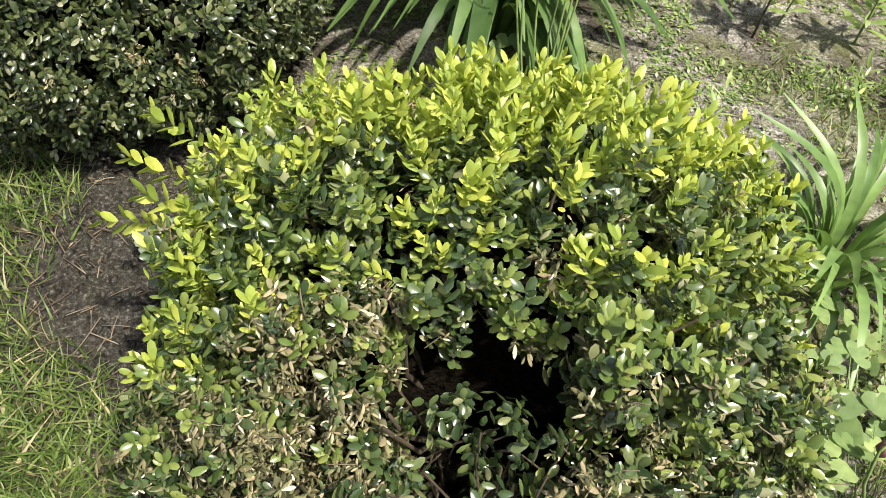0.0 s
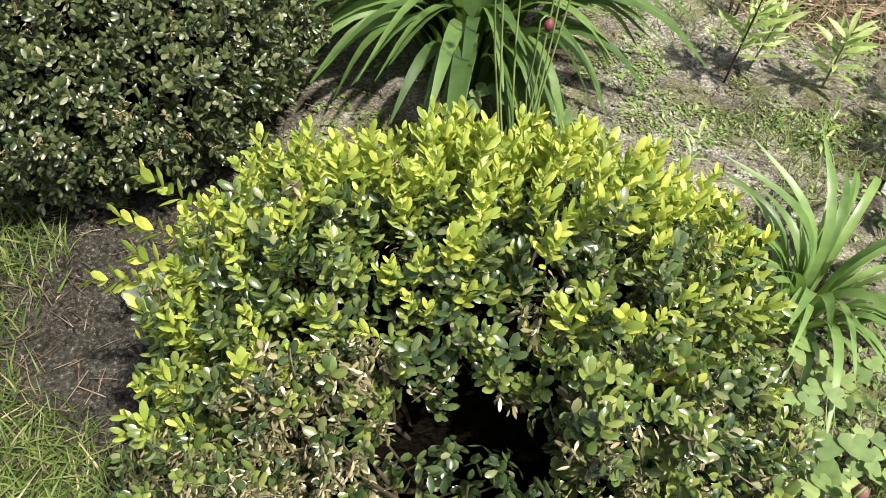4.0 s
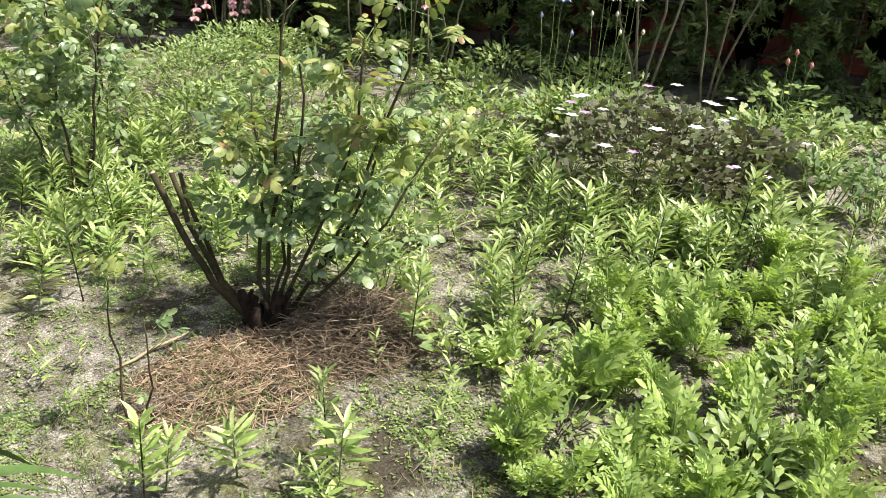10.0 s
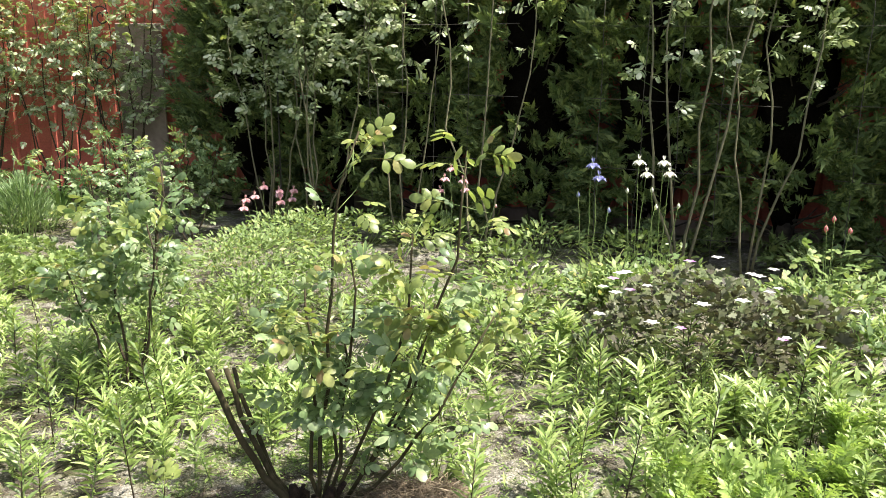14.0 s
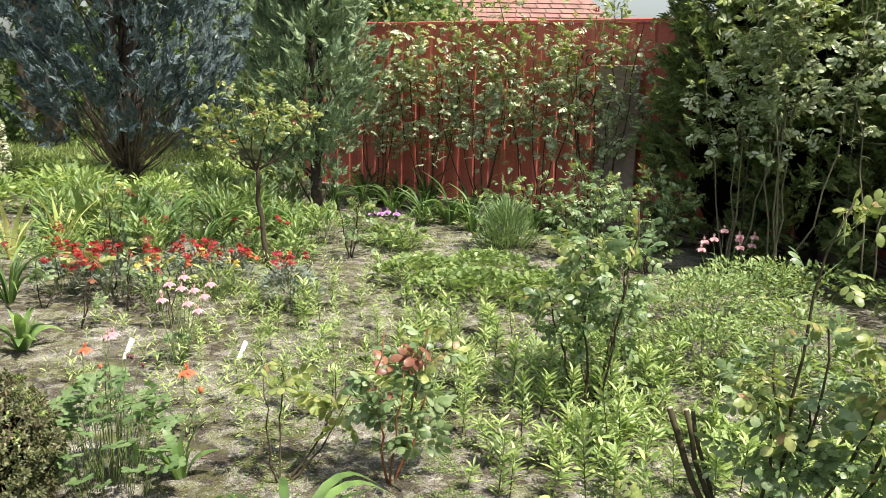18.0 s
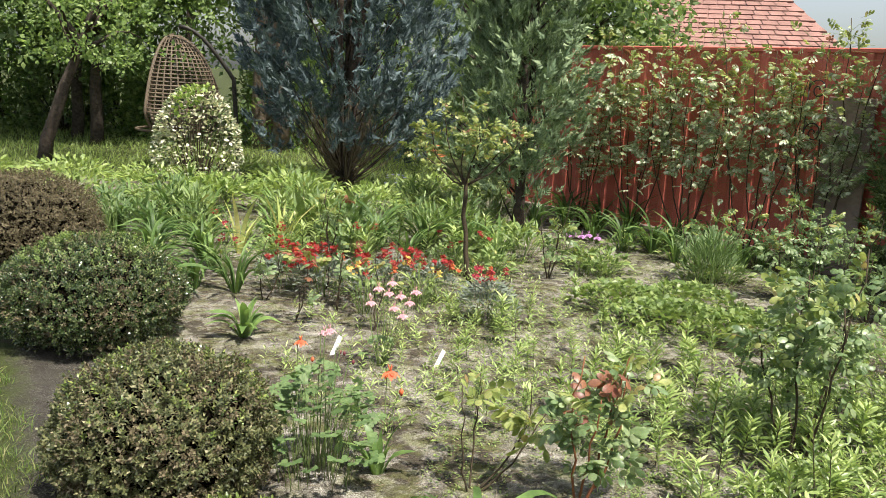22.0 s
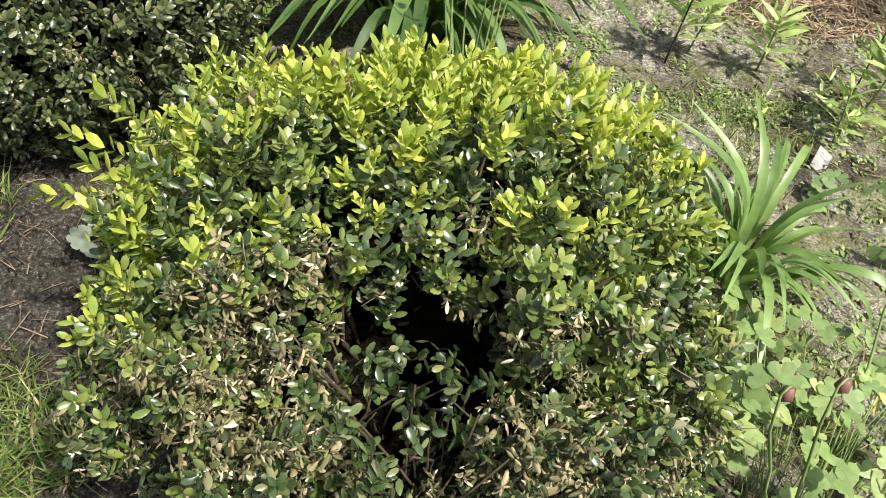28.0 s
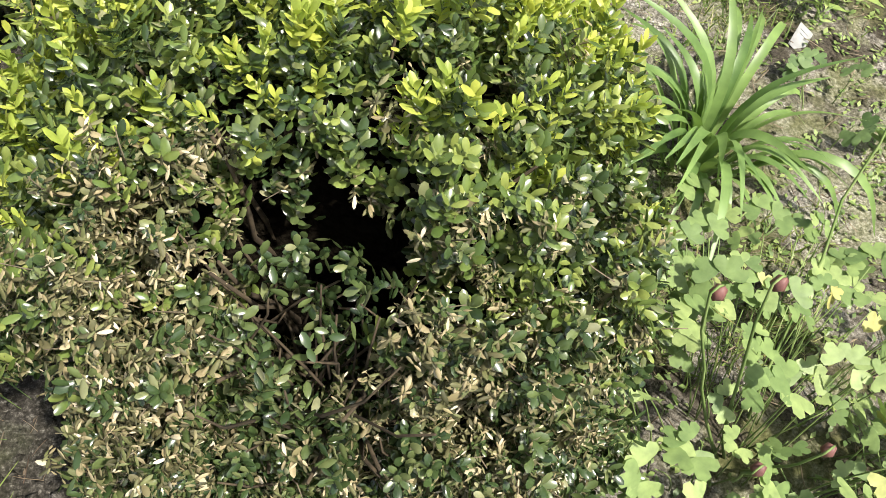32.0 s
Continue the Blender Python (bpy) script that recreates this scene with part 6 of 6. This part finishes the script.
def label_stick(x, y, w, h, lean, turn, words=None, roll=0.0):
    t = thing("plant_label", x, y, gz(x, y), "white plastic plant label stuck in the soil", "label", "plant labels", rz=turn)
    v, f = box_tpl(w, 0.0022, h, 0, 0, h * 0.42, 0.0008)
    m = np.array(Euler((radians(lean), radians(roll), 0)).to_matrix())
    part("tag", Geo().add(v @ m.T, f), TAGPLASTIC if words else PLASTIC, t, smooth=False)
    for k in range(words or 0):
        bv, bf = box_tpl(w * (0.6 - 0.12 * k), 0.0006, h * 0.05, 0.0, -0.0016, h * (0.72 - 0.14 * k))
        part("writing_bar", Geo().add(bv @ m.T, bf), INK, t, "faint grey handwriting", smooth=False)
    return t


label_stick(-0.745, 4.66, 0.026, 0.14, -40, 15, None, 32)
label_stick(-0.14, 4.59, 0.025, 0.13, -40, 15, None, 40)
label_stick(1.19, 1.37, 0.04, 0.052, -58, -20, 2, 30)

# hanging egg chair on its stand
egg = thing("egg_chair", -4.75, 12.6, 0, "brown woven rattan hanging egg chair on a steel stand", "chair", rz=-70)


def eggpt(u, a):
    z = 0.6 + 1.42 * u
    r = 0.74 * np.sqrt(max(0.0, 1 - u ** 1.7)) * (0.7 + 0.3 * min(1.0, u / 0.2))
    return np.array([np.cos(a) * r, np.sin(a) * r, z])


for nm, seq in (("hoop", [[(u, a) for a in np.radians(np.linspace(-30, 210, 30))] for u in np.linspace(0.02, 0.985, 26)]), ("rib", [[(u, a) for u in np.linspace(0.01, 0.99, 20)] for a in np.radians(np.linspace(-30, 210, 27))])):
    wg = Geo()
    for line in seq:
        wg.add(*tube([eggpt(u, a) for u, a in line], 0.014, 4))
    tagged(part("woven_" + nm, wg, RATTAN, egg, "woven rattan strands"), kind="stuff")
for a in (-32, 212):
    part("rim", Geo().add(*tube([eggpt(u, np.radians(a)) for u in np.linspace(0.0, 1.0, 24)], 0.024, 7)), RATTAN, egg)
part("seat_ring", Geo().add(*tube([eggpt(0.02, a) for a in np.linspace(0, 2 * np.pi, 32)], 0.02, 6)), RATTAN, egg)
sv, sf = box_tpl(0.62, 0.55, 0.12, 0, 0.05, 0.6, 0.04)
part("cushion", Geo().add(sv, sf), CUSHION, egg)
for off in (0.0, 0.28):
    arc = [(off, 0.95 - 0.12 * s, 0.02 + 2.0 * s) if s < 0.7 else (off, 0.866 - (s - 0.7) * 2.6, 1.42 + 0.72 * math.sin((s - 0.7) / 0.3 * math.pi / 2)) for s in np.linspace(0, 1, 24)]
    part("stand_arc", Geo().add(*tube(arc, 0.028, 7)), DARKMETAL, egg)
part("stand_base", Geo().add(*tube([(0.14 + math.cos(a) * 0.55, 0.42 + math.sin(a) * 0.55, 0.022) for a in np.linspace(0, 2 * math.pi, 36)], 0.022, 7)), DARKMETAL, egg)
part("chain", Geo().add(*tube([(0.0, 0.05, 1.98), (0.0, 0.08, 2.14)], 0.01, 5)), DARKMETAL, egg)

# wire trellis before the hedge, with scrolls
for j, d in enumerate((5.75, 7.5, 9.1, 10.6)):
    fx, fy = fence_xy(d, -1.0)
    tr = thing("wire_trellis", fx, fy, 0, "thin rusty wire trellis before the hedge", "trellis", "wire trellises", rz=FTURN)
    for k in range(4):
        part("upright", Geo().add(*tube(path3((k * 0.26, 0, -0.05), (k * 0.26 + rng.normal(0, 0.02), 0.0, 2.0), 6, wob=0.006), 0.0024, 4)), WIRE, tr)
    for z in (0.18, 0.65, 1.12, 1.6):
        part("crossbar", Geo().add(*tube(path3((-0.1, 0.006, z), (1.15, 0.006, z + rng.normal(0, 0.02)), 5), 0.0024, 4)), WIRE, tr)


def scroll_iron(x, y, zs):
    t = thing("scroll_trellis", x, y, 0, "dark wrought iron trellis with scrolls", "trellis", "wrought iron trellises", rz=FTURN)
    part("upright", Geo().add(*tube([(0, 0, -0.05), (0, 0, 1.0), (0, 0, zs[-1] + 0.12)], 0.006, 6)), DARKMETAL, t)
    for z in zs:
        pts = [(0.1 + (0.1 - 0.009 * a) * -math.cos(a), 0, z + (0.1 - 0.009 * a) * math.sin(a)) for a in np.linspace(0, 9.5, 40)]
        part("scroll", Geo().add(*tube(pts, 0.006, 6)), DARKMETAL, t)
    return t


fx, fy = run_xy(4.0, -0.35)
scroll_iron(fx, fy, (1.3, 1.68))
fx, fy = fence_xy(5.0, -1.1)
scroll_iron(fx, fy, (1.25,))
fx, fy = run_xy(4.2, -0.12)
bd = thing("board", fx, fy, 0, "weathered brown board leaning on the fence", "board", rz=-45)
part("panel", Geo().add(*box_tpl(0.42, 0.03, 1.62, 0.1, 0, 0.82, 0.006)), BOARD, bd, smooth=False)

# paving at the far right
for i, (x, y, w, d) in enumerate(((4.86, 1.64, 0.3, 0.24), (5.16, 1.72, 0.34, 0.26), (5.12, 1.4, 0.3, 0.3), (5.48, 1.5, 0.36, 0.26), (5.42, 1.14, 0.28, 0.26), (5.8, 1.25, 0.34, 0.3))):
    pv = thing("paving_slab", x, y, gz(x, y), "pale worn paving slab", "slab", "garden path slabs", rz=-40 + 7 * i)
    part("slab", Geo().add(*box_tpl(w, d, 0.05, 0, 0, -0.019, 0.005)), PATHSTONE, pv, smooth=False)

# ---------------------------------------------------------------- dry heaps, grass, litter


def debris(name, x, y, rx, ry, h, n, mat, label, ln=0.09, r=0.0012):
    g = Geo()
    a, k = rng.uniform(0, 6.28, n), rng.random(n) ** 0.6
    p = np.stack([np.cos(a) * rx * k, np.sin(a) * ry * k, h * (1 - k ** 2) * rng.random(n) + 0.004], axis=1)
    p[:, 2] += ground_z(x + p[:, 0], y + p[:, 1])
    al = unit(np.stack([rng.normal(size=n), rng.normal(size=n), rng.normal(0, 0.22, n)], axis=1))
    tp = tube([(0, -0.5, 0), (0.03, 0, 0.02), (0, 0.5, 0)], r / ln, 3)
    g.add(tp[0], tp[1], frames(al, rng.uniform(0, 6, n), ln * rng.uniform(0.4, 1.3, n)), p)
    tp = leaf4_tpl(0.25, 0.2)
    s = slice(0, n // 2)
    g.add(tp[0], tp[1], frames(al[s], rng.uniform(0, 6, n // 2), 0.014), p[s] + np.array([0, 0, 0.006]))
    ob = part(name, g, mat)
    ob.location = (x, y, 0)
    return tagged(ob, label, "plant litter", kind="stuff")


debris("dry_straw", 1.40, 2.1, 0.36, 0.24, 0.05, 1700, STRAW, "reddish-brown dry straw round the stump", 0.07)
debris("dry_brush", 1.80, 2.08, 0.3, 0.24, 0.15, 2400, STRAW_GREY, "heap of grey-brown dry cuttings", 0.12)
part_st = thing("stick", 1.24, 2.34, gz(1.24, 2.34) + 0.01, "thin dry stick on the soil", "stick")
part("wood", Geo().add(*tube(path3((-0.12, -0.02, 0), (0.14, 0.03, 0.012), 5, wob=0.004), 0.005, 5)), STRAW, part_st)


def lawn_edge(y):
    return np.interp(y, [-2, 0.2, 0.53, 0.78, 1.07, 1.4, 1.6, 2.3, 3.3, 5.5, 7.5], [0.12, 0.06, -0.08, -0.2, -0.33, -0.48, -0.6, -1.1, -1.72, -3.5, -4.9])


def blade_tpl(n=3, bend=0.5):
    v, f = [], []
    for i in range(n + 1):
        t = i / n
        w = 0.042 * (1 - t) + 0.005
        v += [(-w, bend * t * t, t * (1 - 0.2 * bend * t)), (w, bend * t * t, t * (1 - 0.2 * bend * t))]
    for i in range(n):
        f.append((2 * i, 2 * i + 1, 2 * i + 3, 2 * i + 2))
    return np.array(v), f


def grass(name, pts, hmin, hmax, mat, label, lean=0.35):
    g = Geo()
    pts = np.asarray(pts)
    n = len(pts)
    a = rng.uniform(0, 6.28, n)
    tl = rng.normal(0, lean, n)
    h = rng.uniform(hmin, hmax, n)
    z = np.stack([np.cos(a) * tl, np.sin(a) * tl, np.ones(n)], axis=1)
    z = unit(z)
    x = unit(np.cross(np.stack([np.cos(a + 0.8), np.sin(a + 0.8), np.zeros(n)], axis=1), z))
    y = np.cross(z, x)
    m = np.stack([x, y, z], axis=2) * h[:, None, None]
    pos = np.column_stack([pts[:, 0], pts[:, 1], ground_z(pts[:, 0], pts[:, 1]) - 0.004])
    pick = rng.integers(0, 3, n)
    for i, tp in enumerate((blade_tpl(2, 0.3), blade_tpl(2, 0.7), blade_tpl(3, 1.1))):
        s = pick == i
        g.add(tp[0], tp[1], m[s], pos[s])
    return tagged(part(name, g, mat), label, "grass", kind="stuff")


q = np.concatenate([np.column_stack([rng.uniform(-6.5, 0.1, 40000), rng.uniform(-1.5, 7.0, 40000)]), np.column_stack([0.1 - 1.3 * rng.random(90000) ** 1.4, rng.uniform(-0.3, 2.2, 90000)])])
yb = rng.uniform(1.5, 7.0, 24000)
q = np.concatenate([q, np.column_stack([lawn_edge(yb) - 1.3 * rng.random(24000) ** 1.3, yb])])
patch = 0.5 + 0.5 * np.sin(q[:, 0] * 7 + 2 * np.sin(q[:, 1] * 5)) * np.sin(q[:, 1] * 6 + q[:, 0] * 3)
ok = (q[:, 0] < lawn_edge(q[:, 1]) - 0.02 - 0.12 * rng.random(len(q)) ** 2 - 0.06 * np.sin(q[:, 1] * 14)) & (rng.random(len(q)) < 0.55 + 0.45 * patch)
grass("lawn_grass", q[ok], 0.02, 0.065, GRASS, "patchy lawn grass with dry blades", 0.5)
q = np.column_stack([rng.uniform(-11, -1.0, 22000), 11.2 + 9 * rng.random(22000) ** 1.5])
grass("far_lawn_grass", q, 0.06, 0.16, LIME, "green lawn behind the flower beds", 0.5)
# tufts in the beds
c = np.array([(0.98, 1.56), (1.02, 1.4), (1.12, 1.5), (0.9, 1.95), (1.55, 1.35), (1.5, 1.15), (0.72, 0.95), (0.95, 0.75), (1.02, 0.9), (0.85, 0.72), (1.3, 1.95), (0.95, 2.15), (0.6, 4.2), (0.1, 5.0), (0.35, 4.6), (0.75, 2.3), (4.15, 3.2), (4.25, 3.25), (2.6, 2.2)])
q = np.concatenate([p0 + rng.normal(0, 0.06, (170, 2)) for p0 in c])
grass("grass_tufts", q, 0.02, 0.05, GRASS, "thin tufts of grass in the bed", 0.45)
q = np.concatenate([np.array([4.15, 3.25]) + rng.normal(0, 0.09, (130, 2))])
grass("tall_grass", q, 0.14, 0.34, GRASS, "tall grass tuft before the hedge", 0.3)

# moss and tiny weeds in patches near the label and the old rose
q = np.column_stack([rng.uniform(0.45, 1.9, 30000), rng.uniform(0.6, 4.2, 30000)])
mp = blobnoise(np.column_stack([q, np.zeros(len(q))]), 5.0, 4.0) + 0.6 * blobnoise(np.column_stack([q, np.zeros(len(q))]), 13.0, 2.0)
q = q[mp > 0.24 + 0.3 * rng.random(len(q))]
g = Geo()
tp = leaf4_tpl(0.5, 0.1)
for k in range(3):
    a = rng.uniform(0, 6.28, len(q))
    al = np.stack([np.cos(a), np.sin(a), rng.uniform(0.1, 0.9, len(q))], axis=1)
    g.add(tp[0], tp[1], frames(al, None, rng.uniform(0.006, 0.016, len(q))), np.column_stack([q + rng.normal(0, 0.008, q.shape), ground_z(q[:, 0], q[:, 1]) + 0.002]))
tagged(part("moss", g, PHLOX_DEEP), "low patches of moss and tiny weeds on the soil", "moss", kind="stuff")

# seedlings, crumbs and dead bits over the soil
n = 22000
q = np.column_stack([rng.uniform(-0.1, 3.6, n), rng.uniform(0.4, 8.5, n)])
keep = rng.random(n) < 0.25 + 0.75 * (blobnoise(np.column_stack([q, np.zeros(n)]), 1.8, 1.0) > 0.0)
q = q[keep]
g = Geo()
for k in range(4):
    a = rng.uniform(0, 6.28, len(q))
    al = np.stack([np.cos(a), np.sin(a), rng.uniform(0.1, 0.7, len(q))], axis=1)
    tp = leaf4_tpl(0.55, 0.1)
    g.add(tp[0], tp[1], frames(al, None, rng.uniform(0.006, 0.018, len(q))), np.column_stack([q + rng.normal(0, 0.01, q.shape), ground_z(q[:, 0], q[:, 1]) + 0.003]))
tagged(part("seedlings", g, PHLOX_DEEP), "tiny green seedlings scattered over the soil", "weeds", kind="stuff")
n = 28000
q = np.column_stack([rng.uniform(-1.6, 2.6, n), 0.3 + 8.2 * rng.random(n) ** 1.2])
octa = np.array([(1, 0, 0), (-1, 0, 0), (0, 1, 0), (0, -1, 0), (0, 0, 0.8), (0, 0, -0.6)], float)
of = [(0, 2, 4), (2, 1, 4), (1, 3, 4), (3, 0, 4), (2, 0, 5), (1, 2, 5), (3, 1, 5), (0, 3, 5)]
q = np.concatenate([q, np.column_stack([rng.uniform(-0.75, 0.05, 9000), rng.uniform(0.3, 2.4, 9000)])])
n = len(q)
g = Geo()
al = unit(rng.normal(size=(n, 3)))
g.add(octa, of, frames(al, None, 0.002 + 0.014 * rng.random(n) ** 4), np.column_stack([q, ground_z(q[:, 0], q[:, 1])]))
tagged(part("soil_crumbs", g, SOIL), "crumbs of grey soil", "soil", kind="stuff")
debris("plant_litter", 0.6, 2.6, 1.6, 2.4, 0.006, 5200, STRAW_GREY, "thin dry bits on the soil", 0.04, 0.0009)
debris("bed_litter", -0.5, 6.2, 1.9, 2.2, 0.01, 4200, STRAW_GREY, "dry bits over the far bed", 0.06, 0.0014)
debris("lawn_litter", -0.4, 0.9, 0.4, 0.8, 0.01, 420, STRAW_GREY, "dry stalks along the lawn edge", 0.06, 0.0009)
